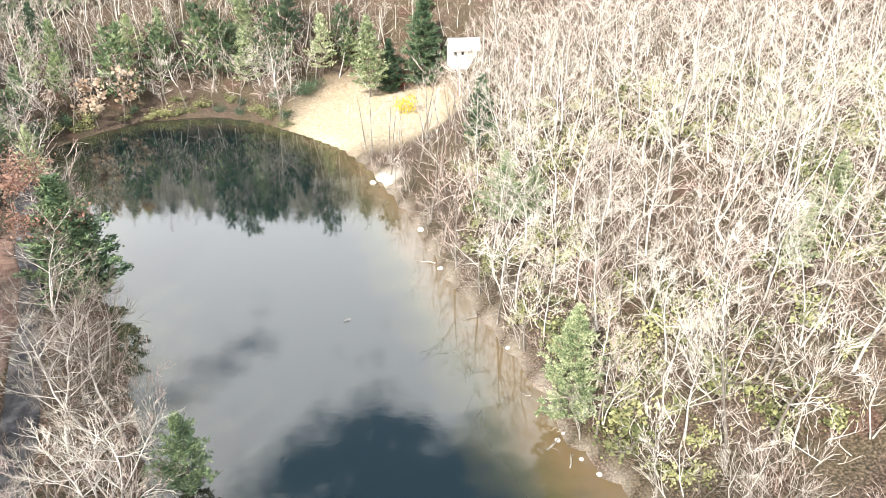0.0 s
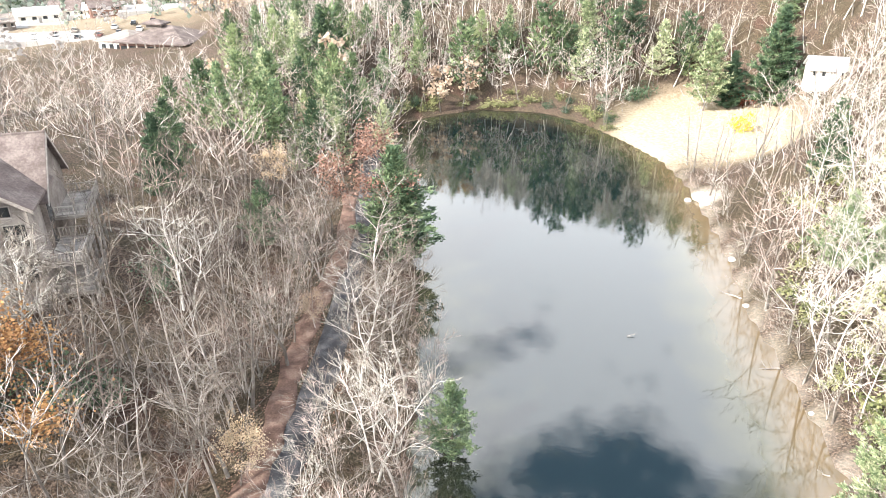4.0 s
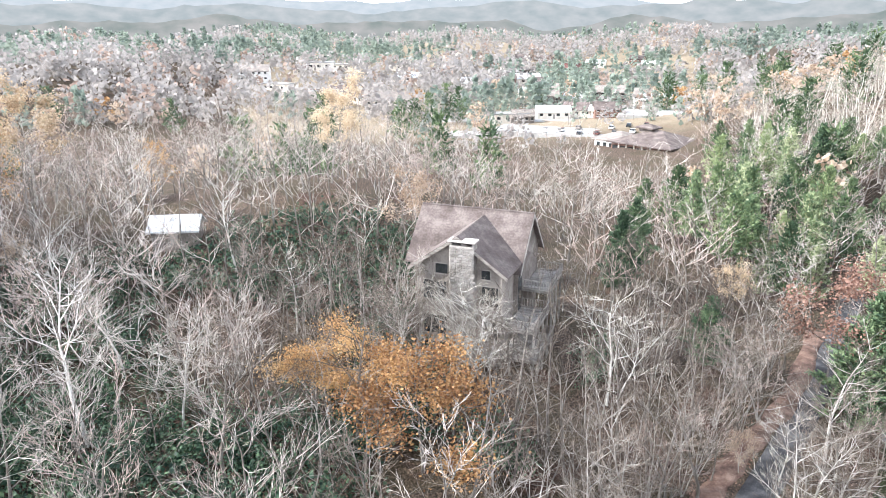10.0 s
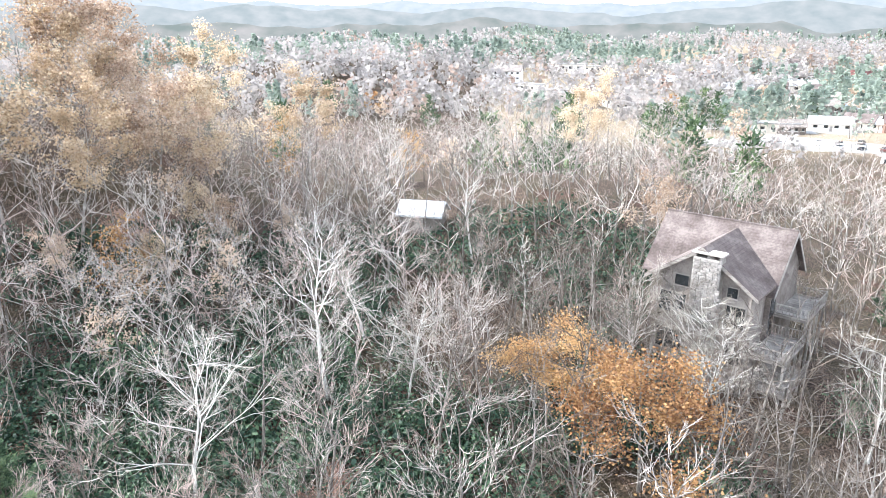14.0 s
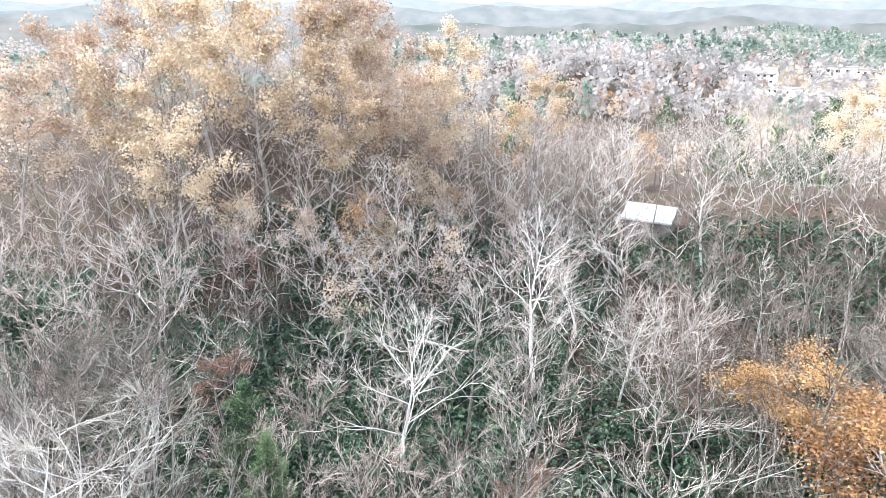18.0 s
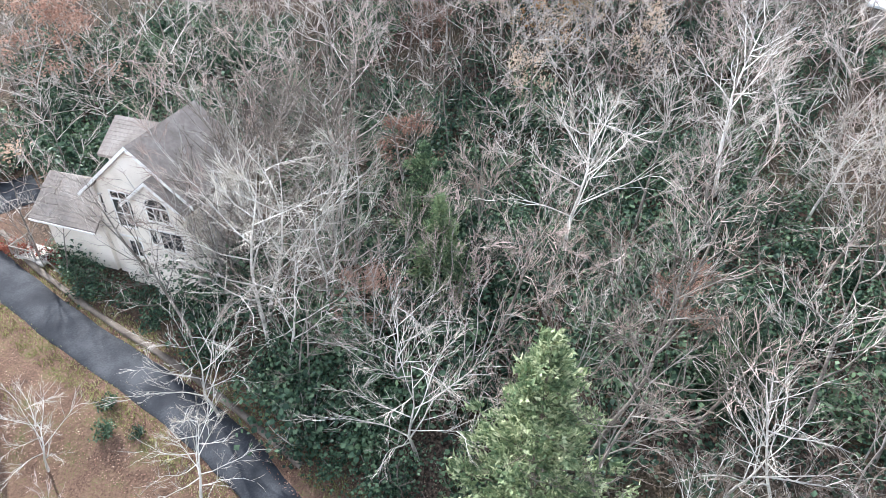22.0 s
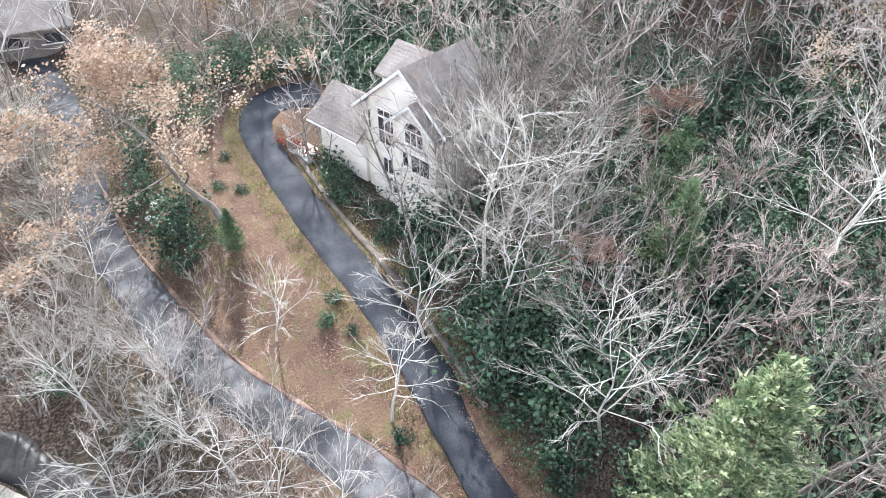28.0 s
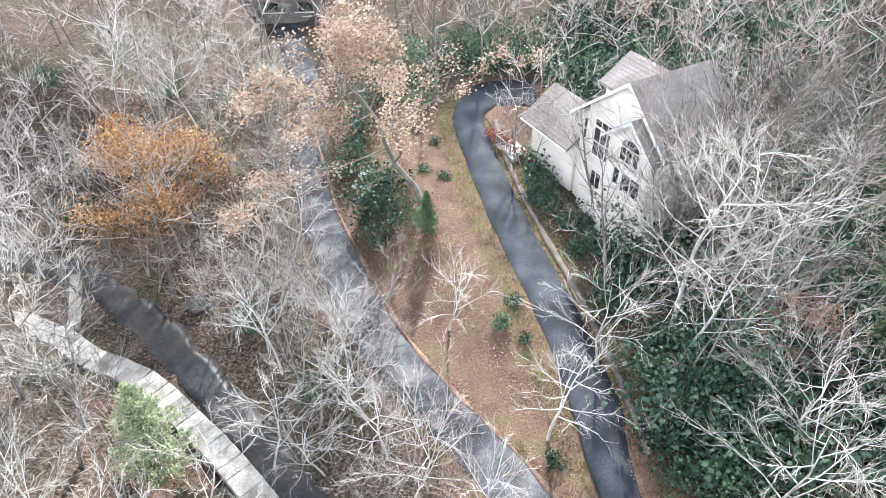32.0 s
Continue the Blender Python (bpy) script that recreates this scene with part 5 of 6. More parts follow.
for (x, y), z in zip(allspots, heights(allspots)):
    s, a, r = rng.uniform(0.7, 1.15), rng.uniform(0, 6.28), math.hypot(x, y)
    pick = rng.uniform()
    hill = y > 190 or (x > 20 and y > 90)
    if r > 150 and pick < (0.05 if y > 150 and x < -20 else 0.05):
        f = far_pines[int(rng.integers(0, 3))]
        wood.append((f[0], x, y, z, a, s * 1.1)); green.append((f[1], x, y, z, a, s * 1.1))
        continue
    if pick > (0.90 if y > 190 else 0.97 if r > 150 else 0.988) and r > 60 and not (x > -25 and y < 158):
        (tan if rng.uniform() < 0.75 else gold).append(((tan_far if r > 150 else tan_mid)[int(rng.integers(0, 3))], x, y, z, a, s * 1.1))
        wood.append((fr[0][0], x, y, z, a, s))
        continue
    k = int(rng.integers(0, 6))
    src = near_mid[k] if r < 58 else mid[k] if r < 88 or (y > 130 and shore(np.array(x), np.array(y)) < 14) else fr[k % 5]
    # nearer western trees mostly take the brown twigs with shade in their colour
    wood.append((src[0], x, y, z, a, s)); (brown if r < 85 and x < -12 and rng.uniform() < (0.95 if y > 10 else 0.1) else redtwig if rng.uniform() < 0.3 else twig).append((src[1], x, y, z, a, s))
slim = [tuple(flat(c) for c in bare_tree(220 + k, (9, 10.5, 8, 11)[k], 10, 3, 5, 0.3, 0.36, 0.0, 1 + (k == 2), 0.2, 0.75, 5, 1.0)) for k in range(4)]
slim_wood, slim_twig = [], []
for i, (x, y) in enumerate(scatter(rng, 9000, -95, -14, -48, 75, 2.3, {}, lambda x, y: (azimuth(x, y) > 22) & (azimuth(x, y) < 76) & (np.hypot(x, y) > 27) & (np.hypot(x, y) < 84) & (shore(x, y) > 9) & (seg_distance(x, y, ROAD)[0] > 5))[:260]):
    s, z = rng.uniform(0.7, 1.15), gz(x, y)
    slim_wood.append((slim[i % 4][0], x, y, z, i, s)); slim_twig.append((slim[i % 4][1], x, y, z, i, s))
joined("young_tree_trunks", BARK, slim_wood, "slender grey trunks of crowded young trees", "forest")
joined("young_tree_twigs", TWIG, slim_twig, "brown twigs of crowded young trees", "forest")
under = scatter(rng, 6000, -120, 60, -95, 110, 3.4, crowd, lambda x, y: in_view(x, y) & (np.hypot(x, y) < 105))
for (x, y), z in zip(under, heights(under)):
    k, a, s = int(rng.integers(0, 4)), rng.uniform(0, 6.28), rng.uniform(0.6, 1.3)
    low.append((sap[k][1], x, y, z, a, s))
    wood.append((sap[k][0], x, y, z, a, s))
head_wood, head_twig = [], []
for (x, y), z in zip(head, heights(head)):
    k, a, s = int(rng.integers(0, 5)), rng.uniform(0, 6.28), rng.uniform(0.7, 1.1)
    head_wood.append((fr[k][0], x, y, z, a, s)); head_twig.append((fr[k][1], x, y, z, a, s))
joined("lake_head_trunks", WHITEBARK, head_wood, "pale trunks of the woods beyond the lake", "forest")
joined("lake_head_twigs", PALETWIG, head_twig, "cream twigs of the woods beyond the lake", "forest")
joined("forest_trunks", BARK, wood, "grey trunks of the leafless forest further off", "forest")
joined("forest_twigs", FORESTTWIG, twig, "pale grey twigs of the leafless forest", "forest")
joined("forest_brown_twigs", TWIG, brown, "brown twigs of the nearer leafless trees", "forest")
joined("forest_red_twigs", REDTWIG, redtwig, "reddish-brown twigs of the leafless forest", "forest")
joined("forest_brush", BRUSH, low, "dark bare brushwood under the trees", "brush")
joined("forest_tan_leaves", TAN, tan, "tan dry leaves in the far woods", "forest")
joined("forest_gold_leaves", ORANGE, gold, "orange autumn leaves in the far woods", "forest")
joined("forest_needles", GROVENEEDLE, green, "dark green needles of far pines", "forest")

# ---- far valley woods ----
def tuft(seed, h, w, n, size, cone):
    g, c = np.random.default_rng(seed), Cloth()
    for i in range(n):
        u = g.uniform(0.1, 1)
        rad = w * ((1 - u) ** 0.8 if cone else math.sqrt(max(0.05, 1 - (2 * u - 1.1) ** 2)))
        a = g.uniform(0, 6.28)
        c.leaf(np.array((math.cos(a) * rad * g.uniform(0.3, 1), math.sin(a) * rad * g.uniform(0.3, 1), u * h)), size * g.uniform(0.7, 1.3), g, 0.2)
    return flat(c)


TUFTS = [tuft(500, 11, 5, 28, 2.0, False), tuft(501, 9, 4.5, 26, 2.0, False), tuft(502, 11, 4.8, 28, 2.0, True), tuft(503, 13, 5.0, 30, 2.0, True)]
grey, fir, rust = [], [], []
va, vr = np.radians(rng.uniform(22, 170, 9000)), 300 * (1250 / 300) ** rng.uniform(0, 1, 9000) ** 0.75
vx, vy = -vr * np.sin(va), vr * np.cos(va)
for i, (x, y, r, z) in enumerate(zip(vx.tolist(), vy.tolist(), vr.tolist(), ground(vx, vy).tolist())):
    if in_town(x, y) and (r < 335 or i % 5 < 2):
        continue
    s = rng.uniform(0.6, 1.1) * (1 + r / 1700)
    clump = noise.noise(Vector((x * 0.006, y * 0.006, 3.0))) + noise.noise(Vector((x * 0.02, y * 0.02, 7.0))) * 0.6
    if clump > 0.10:
        fir.append((TUFTS[2 + i % 2], x, y, z, i, s))
    else:
        (rust if i % 11 == 0 else grey).append((TUFTS[i % 2], x, y, z, i, s))
for i in range(90):
    aa, r = radians(rng.uniform(42, 66)), rng.uniform(214, 335)
    x, y = -r * math.sin(aa), r * math.cos(aa)
    if min(math.hypot(x + 205, y - 158) - 22, math.hypot(x + 165, y - 154) - 24, math.hypot(x + 226, y - 132) - 12) > 0:
        (fir if i % 5 < 2 else rust if i % 9 == 0 else grey).append((TUFTS[2 + i % 2 if i % 5 < 2 else i % 2], x, y, gz(x, y), i, rng.uniform(0.5, 0.85)))
joined("valley_woods", HAZYTWIG, grey, "hazy grey-pink leafless woods across the valley", "woods")
joined("valley_firs", HAZYFIR, fir, "clumps of evergreens across the valley, paled for haze", "woods")
joined("valley_rust_trees", HAZYRUST, rust, "rust and tan autumn trees in the valley, paled for haze", "woods")


# ---- fallen leaves and grass on the banks ----
lrng = np.random.default_rng(31)
for nm, m, count, box, size, test, lb in (
        ("fallen_leaves", RUSSET, 24000, (-26, -8, -68, -12), 0.075, lambda x, y: (seg_distance(x, y, ROAD)[0] > 1.5), "russet fallen leaves strewn over the banks"),
        ("dry_leaves", TAN, 5000, (-30, 4, -70, -12), 0.085, lambda x, y: (seg_distance(x, y, DRIVE)[0] > 1.3) & (seg_distance(x, y, ROAD)[0] > 1.2), "tan dry leaves strewn over the banks"),
        ("verge_leaves", RUSSET, 9000, (-46, -20, 8, 70), 0.16, lambda x, y: (seg_distance(x, y, ROAD)[0] > 1.5) & (seg_distance(x, y, ROAD)[0] < 5.5) & (shore(x, y) > 6), "orange-brown leaves banked along the lane")):
    x, y = lrng.uniform(box[0], box[1], count), lrng.uniform(box[2], box[3], count)
    ok = test(x, y)
    x, y = x[ok], y[ok]
    z = ground(x, y)
    c = Cloth()
    for p in np.stack([x, y, z + 0.05], -1):
        c.leaf(p, size * lrng.uniform(0.6, 1.4), lrng, 0.8)
    tagged(new(nm, c.mesh(nm, m)), lb, "leaves", kind="stuff")
x, y = lrng.uniform(-27, -9, 30000), lrng.uniform(-68, -12, 30000)
dd, rr = seg_distance(x, y, DRIVE)[0], seg_distance(x, y, ROAD)[0]
ok = ((dd > 1.6) & (dd < 3.4)) | ((rr > 1.8) & (rr < 2.5) & (lrng.uniform(size=x.shape) < 0.5)) | ((rr < 8) & (rr > 2) & (x > -19) & (y < -40) & (lrng.uniform(size=x.shape) < 0.4))
c = Cloth()
for p in np.stack([x[ok], y[ok], ground(x[ok], y[ok])], -1):
    for k in range(2):
        q = p + lrng.normal(size=3) * np.array((0.12, 0.12, 0))
        c.sliver(q, q + np.array((lrng.normal() * 0.06, lrng.normal() * 0.06, lrng.uniform(0.1, 0.3))), 0.03, lrng)
tagged(new("bank_grass", c.mesh("bank_grass", GRASS)), "short pale green grass along the driveway edges", "grass", kind="stuff")


# ---- far ridges closing the valley: glowing sheets, haze in their colour ----
def ridge(name, r, low, high, seed, col_a, col_b, label):
    m = bpy.data.materials.new(name)
    m.use_nodes = True
    n, l = m.node_tree.nodes, m.node_tree.links
    n.clear()
    gm = n.new("ShaderNodeNewGeometry")
    mp = n.new("ShaderNodeMapping"); mp.inputs["Scale"].default_value = (0.018, 0.018, 0.03)
    l.new(gm.outputs["Position"], mp.inputs[0])
    tx = n.new("ShaderNodeTexNoise"); tx.inputs["Scale"].default_value, tx.inputs["Detail"].default_value = 1.0, 9.0
    l.new(mp.outputs[0], tx.inputs["Vector"])
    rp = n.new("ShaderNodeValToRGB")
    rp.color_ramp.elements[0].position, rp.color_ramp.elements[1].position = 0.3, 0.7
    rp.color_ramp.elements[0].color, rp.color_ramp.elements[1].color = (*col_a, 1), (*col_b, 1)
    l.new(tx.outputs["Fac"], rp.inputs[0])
    # the sheet glows by itself instead of taking the sun
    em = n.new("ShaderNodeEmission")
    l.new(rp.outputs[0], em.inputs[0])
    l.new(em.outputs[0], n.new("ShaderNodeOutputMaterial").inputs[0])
    verts, faces = [], []
    for i in range(401):
        a = radians(-60 + 300 * i / 400)
        k = 0.5 + 0.5 * noise.fractal(Vector((a * 4.5, seed, 0)), 0.9, 2.0, 7) + 0.03 * noise.noise(Vector((a * 160, seed, 1)))
        for z, back in ((-30, 0), (low + (high - low) * k, r * 0.12)):
            verts.append((-(r + back) * math.sin(a), (r + back) * math.cos(a), z))
    for i in range(400):
        faces.append((2 * i, 2 * i + 2, 2 * i + 3, 2 * i + 1))
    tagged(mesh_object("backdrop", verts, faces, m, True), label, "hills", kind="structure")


# haze put into the colours: each farther ridge is paler and bluer
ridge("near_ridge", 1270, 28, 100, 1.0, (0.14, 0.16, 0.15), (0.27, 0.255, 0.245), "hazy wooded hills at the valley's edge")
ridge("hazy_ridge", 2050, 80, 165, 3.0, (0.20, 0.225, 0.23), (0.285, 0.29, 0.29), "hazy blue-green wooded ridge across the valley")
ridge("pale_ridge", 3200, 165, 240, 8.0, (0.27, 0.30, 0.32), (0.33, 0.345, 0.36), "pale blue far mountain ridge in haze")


# ---- building parts ----
def part(name, mesh, parent, label=""):
    o = new(name, mesh)
    o.parent = parent
    if label:
        tagged(o, label)
    return o


def polymesh(name, verts, faces, material):
    me = bpy.data.meshes.new(name)
    me.from_pydata([tuple(v) for v in verts], [], faces)
    me.materials.append(material)
    return me


def block(name, x0, x1, y0, y1, z0, z1, material, bevel=0.0):
    """A box with eased edges."""
    bm = bmesh.new()
    bmesh.ops.create_cube(bm, size=1.0)
    for v in bm.verts:
        v.co = Vector(((x0 + x1) / 2 + v.co.x * (x1 - x0), (y0 + y1) / 2 + v.co.y * (y1 - y0), (z0 + z1) / 2 + v.co.z * (z1 - z0)))
    if bevel:
        bmesh.ops.bevel(bm, geom=bm.edges[:], offset=bevel, segments=1, affect="EDGES")
    me = bpy.data.meshes.new(name)
    bm.to_mesh(me); bm.free()
    me.materials.append(material)
    return me


def prism(name, outline, y0, y1, material, along="y"):
    """An outline of (a, z) places drawn out from y0 to y1."""
    n = len(outline)
    v = [((a, y, z) if along == "y" else (y, a, z)) for y in (y0, y1) for a, z in outline]
    f = [tuple(range(n)), tuple(range(2 * n - 1, n - 1, -1))] + [(i, i + n, (i + 1) % n + n, (i + 1) % n) for i in range(n)]
    me = polymesh(name, v, f, material)
    bm = bmesh.new(); bm.from_mesh(me)
    bmesh.ops.recalc_face_normals(bm, faces=bm.faces)
    bm.to_mesh(me); bm.free()
    return me


def slope(name, a0, z0, a1, z1, y0, y1, material, along="y", thick=0.22):
    """One slab of a roof, from its eave (a0, z0) to its ridge (a1, z1)."""
    return prism(name, [(a0, z0), (a1, z1), (a1, z1 - thick), (a0, z0 - thick)], y0, y1, material, along)


def courses(parent, a0, z0, a1, z1, y0, y1, material, along, step=0.36):
    """Overlapping courses of shingles, each laid proud of the one below."""
    n = max(2, int(math.hypot(a1 - a0, z1 - z0) / step))
    for i in range(n):
        u, w = i / n, min(1.0, (i + 1.06) / n)
        pa, pz = a0 + (a1 - a0) * u, z0 + (z1 - z0) * u
        qa, qz = a0 + (a1 - a0) * w, z0 + (z1 - z0) * w
        part("shingle_course", prism("shingle_course", [(pa, pz + 0.034), (qa, qz + 0.014), (qa, qz + 0.004), (pa, pz + 0.004)], y0, y1, material, along), parent)


def window(parent, x0, x1, z0, z1, y, cols=1, rows=1, frame_mat=None, deep=0.12):
    """A window in a wall whose outside faces -y: frame, bars and panes set back in it."""
    fm = frame_mat or TRIM
    w = part("window", block("window", x0 - 0.1, x1 + 0.1, y - 0.06, y - 0.015, z0 - 0.14, z0 - 0.02, fm), parent)
    for (a, b, c, d) in ((x0 - 0.09, x0, z0, z1), (x1, x1 + 0.09, z0, z1), (x0 - 0.09, x1 + 0.09, z1, z1 + 0.09)):
        part("window_frame", block("window_frame", a, b, y - 0.05, y + deep, c, d, fm), w)
    for i in range(1, cols):
        xm = x0 + (x1 - x0) * i / cols
        part("mullion", block("mullion", xm - 0.04, xm + 0.04, y - 0.04, y - 0.004, z0, z1, fm), w)
    for j in range(1, rows):
        zm = z0 + (z1 - z0) * j / rows
        part("mullion", block("mullion", x0, x1, y - 0.035, y - 0.006, zm - 0.04, zm + 0.04, fm), w)
    for i in range(cols):
        for j in range(rows):
            part("pane", block("pane", x0 + (x1 - x0) * i / cols + 0.03, x0 + (x1 - x0) * (i + 1) / cols - 0.03, y - 0.014, y - 0.004, z0 + (z1 - z0) * j / rows + 0.03, z0 + (z1 - z0) * (j + 1) / rows - 0.03, GLASS), w)
    return w


def railing(parent, pts, z, material, gap=0.32, high=1.05):
    """Posts, two rails and upright slats along a line of places at deck height z."""
    post = block("post", -0.06, 0.06, -0.06, 0.06, 0, high + 0.08, material)
    slat = block("slat", -0.025, 0.025, -0.025, 0.025, 0.08, high, material)
    for (ax, ay), (bx, by) in zip(pts, pts[1:]):
        d = Vector((bx - ax, by - ay)); ln = d.length
        turn = math.degrees(math.atan2(d.y, d.x))
        for zz in (0.1, high):
            r = part("rail", block("rail", 0, ln, -0.045, 0.045, -0.05, 0.05, material), parent)
            r.matrix_basis = pose(ax, ay, z + zz, 0, 0, turn)
        n = max(1, round(ln / gap))
        for i in range(n + 1):
            me, nm = (post, "post") if i % 6 == 0 or i == n else (slat, "slat")
            s = part(nm, me, parent)
            s.matrix_basis = pose(ax + d.x * i / n, ay + d.y * i / n, z, 0, 0, turn)


def house(name, x, y, turn, label):
    e = new(name)
    e.matrix_basis = pose(x, y, 0, 0, 0, turn)
    return tagged(e, label, "house")


def planks(parent, x0, x1, y0, y1, z, material, wide=0.3):
    n = round((y1 - y0) / wide)
    me = block("plank", x0, x1, 0.01, wide - 0.012, z - 0.05, z, material)
    for i in range(n):
        p = part("plank", me, parent)
        p.location = (0, y0 + i * (y1 - y0) / n, 0)


def timber_house():
    """The tall brown house on the slope above the lake, with a stone chimney and three decks."""
    h = house("timber_house", -63.8, 43.5, 42.2, "tall brown timber house with shingle roof and lake decks")
    # main block, its ridge along x
    part("wall", prism("wall", [(-4.5, 6.4), (4.5, 6.4), (4.5, 17.6), (0, 22.0), (-4.5, 17.6)], -13, -0.6, SIDING, "x"), h)
    for s, lb in ((-1, "sunlit brown shingle roof slope"), (1, "")):
        r = part("roof", slope("roof", s * 5.4, 17.0, 0, 22.45, -13.8, -0.1, SHINGLE, "x"), h, lb)
        courses(r, s * 5.4, 17.0, 0, 22.45, -13.8, -0.1, SHINGLE, "x")
    part("ridge_cap", block("ridge_cap", -13.8, -0.1, -0.14, 0.14, 22.38, 22.54, SHINGLE), h)
    # front wing, its ridge along y
    part("wing_wall", prism("wing_wall", [(-10.6, 6.4), (-1.1, 6.4), (-1.1, 18.2), (-5.85, 21.5), (-10.6, 18.2)], -9, -3.6, SIDING), h)
    for s in (-1, 1):
        r = part("wing_roof", slope("wing_roof", -5.85 + s * 5.6, 17.95, -5.85, 21.9, -9.9, -0.6, SHINGLE), h)
        courses(r, -5.85 + s * 5.6, 17.95, -5.85, 21.9, -9.9, -0.6, SHINGLE, "y")
        f = part("barge_board", slope("barge_board", -5.85 + s * 5.6, 17.9, -5.85, 21.85, -9.97, -9.9, WOOD, "y", 0.35), h)
        g = part("barge_board", slope("barge_board", s * 5.4, 16.95, 0, 22.4, -0.1, -0.03, WOOD, "x", 0.4), h)
    # stone chimney with a pale cap on short piers
    c = part("chimney", block("chimney", -6.6, -3.9, -10.1, -8.9, 6.0, 20.9, STONE, 0.05), h, "broad grey stone chimney stack")
    srng = random.Random(5)
    stone = [block("stone", -0.24 * k, 0.24 * k, -0.05, 0.05, -0.13, 0.13, STONE, 0.03) for k in (0.8, 1.0, 1.25)]
    for r in range(42):
        xx = -6.5
        while xx < -4.2:
            k = srng.randrange(3)
            w = 0.5 * (0.8, 1.0, 1.25)[k]
            if r % 1 == 0 and 12.0 + r * 0.21 < 20.8:
                s = part("stone", stone[k], c)
                s.location = (xx + w / 2, -10.12 + srng.uniform(-0.02, 0.02), 12.0 + r * 0.28) if 12.0 + r * 0.28 < 20.8 else (xx + w / 2, -10.12, 20.72)
            xx += w + 0.03
        if 12.0 + (r + 1) * 0.28 > 20.8:
            break
    for xx in (-6.5, -5.25, -4.05):
        part("cap_pier", block("cap_pier", xx - 0.08, xx + 0.12, -10.0, -9.0, 20.9, 21.3, STONE), c)
    part("cap", block("cap", -6.75, -3.75, -10.25, -8.75, 21.3, 21.48, CONCRETE, 0.03), c, "pale flat chimney cap")
    # front windows
    for x0, x1, z0, z1, cc, rr in ((-10.0, -7.3, 14.2, 16.4, 2, 1), (-3.3, -1.5, 14.2, 16.4, 2, 1), (-10.0, -7.2, 10.2, 12.4, 3, 1), (-3.4, -1.5, 10.4, 12.4, 2, 1), (-10.0, -7.2, 7.2, 9.2, 3, 2), (-6.9, -4.2, 7.2, 9.0, 3, 1), (-8.6, -7.2, 17.3, 18.4, 1, 1), (-3.4, -2.4, 17.2, 18.2, 1, 1)):
        window(h, x0, x1, z0, z1, -9.0, cc, rr, WOOD)
    for x0, x1 in ((-12.6, -11.2),):
        window(h, x0, x1, 13.6, 15.6, -4.5, 1, 1, WOOD)
    for i in range(12):
        z = 6.9 + i * 0.9
        part("siding_board", block("siding_board", -13.0, -10.65, -4.56, -4.5, z, z + 0.05, WOOD), h)
    # decks towards the lake
    for x1, y0, y1, z, ring in ((2.5, -2.6, 4.4, 14.3, 1), (2.6, -9.2, -2.7, 12.1, 1), (3.3, -10.2, -3.2, 9.3, 1)):
        d = part("deck", block("deck", -0.6, x1, y0, y1, z - 0.34, z - 0.07, WOOD), h, "weathered grey timber deck")
        planks(d, -0.58, x1, y0, y1, z, WOOD)
        railing(d, [(-0.5, y0), (x1, y0), (x1, y1), (-0.5, y1)], z, WOOD)
        for yy in np.linspace(y0 + 0.15, y1 - 0.15, 4):
            part("deck_post", block("deck_post", x1 - 0.22, x1 - 0.02, yy - 0.1, yy + 0.1, 4.4, z - 0.3, WOOD), d)
        b = part("brace", block("brace", -0.07, 0.07, -0.07, 0.07, 0, 2.2, WOOD), d)
        b.matrix_basis = pose(x1 - 0.12, y0 + 0.2, z - 2.0, -35, 0, 0)
    part("deck_post", block("deck_post", 0.1, 0.3, -10.1, -9.9, 4.6, 9.0, WOOD), h)
    for x0, z0 in ((-0.02, 14.3), (-0.02, 12.1), (-0.02, 9.3)):
        part("door", block("door", -0.62, -0.55, -4.3, -2.9, z0, z0 + 2.1, GLASS), h, "glazed deck door")


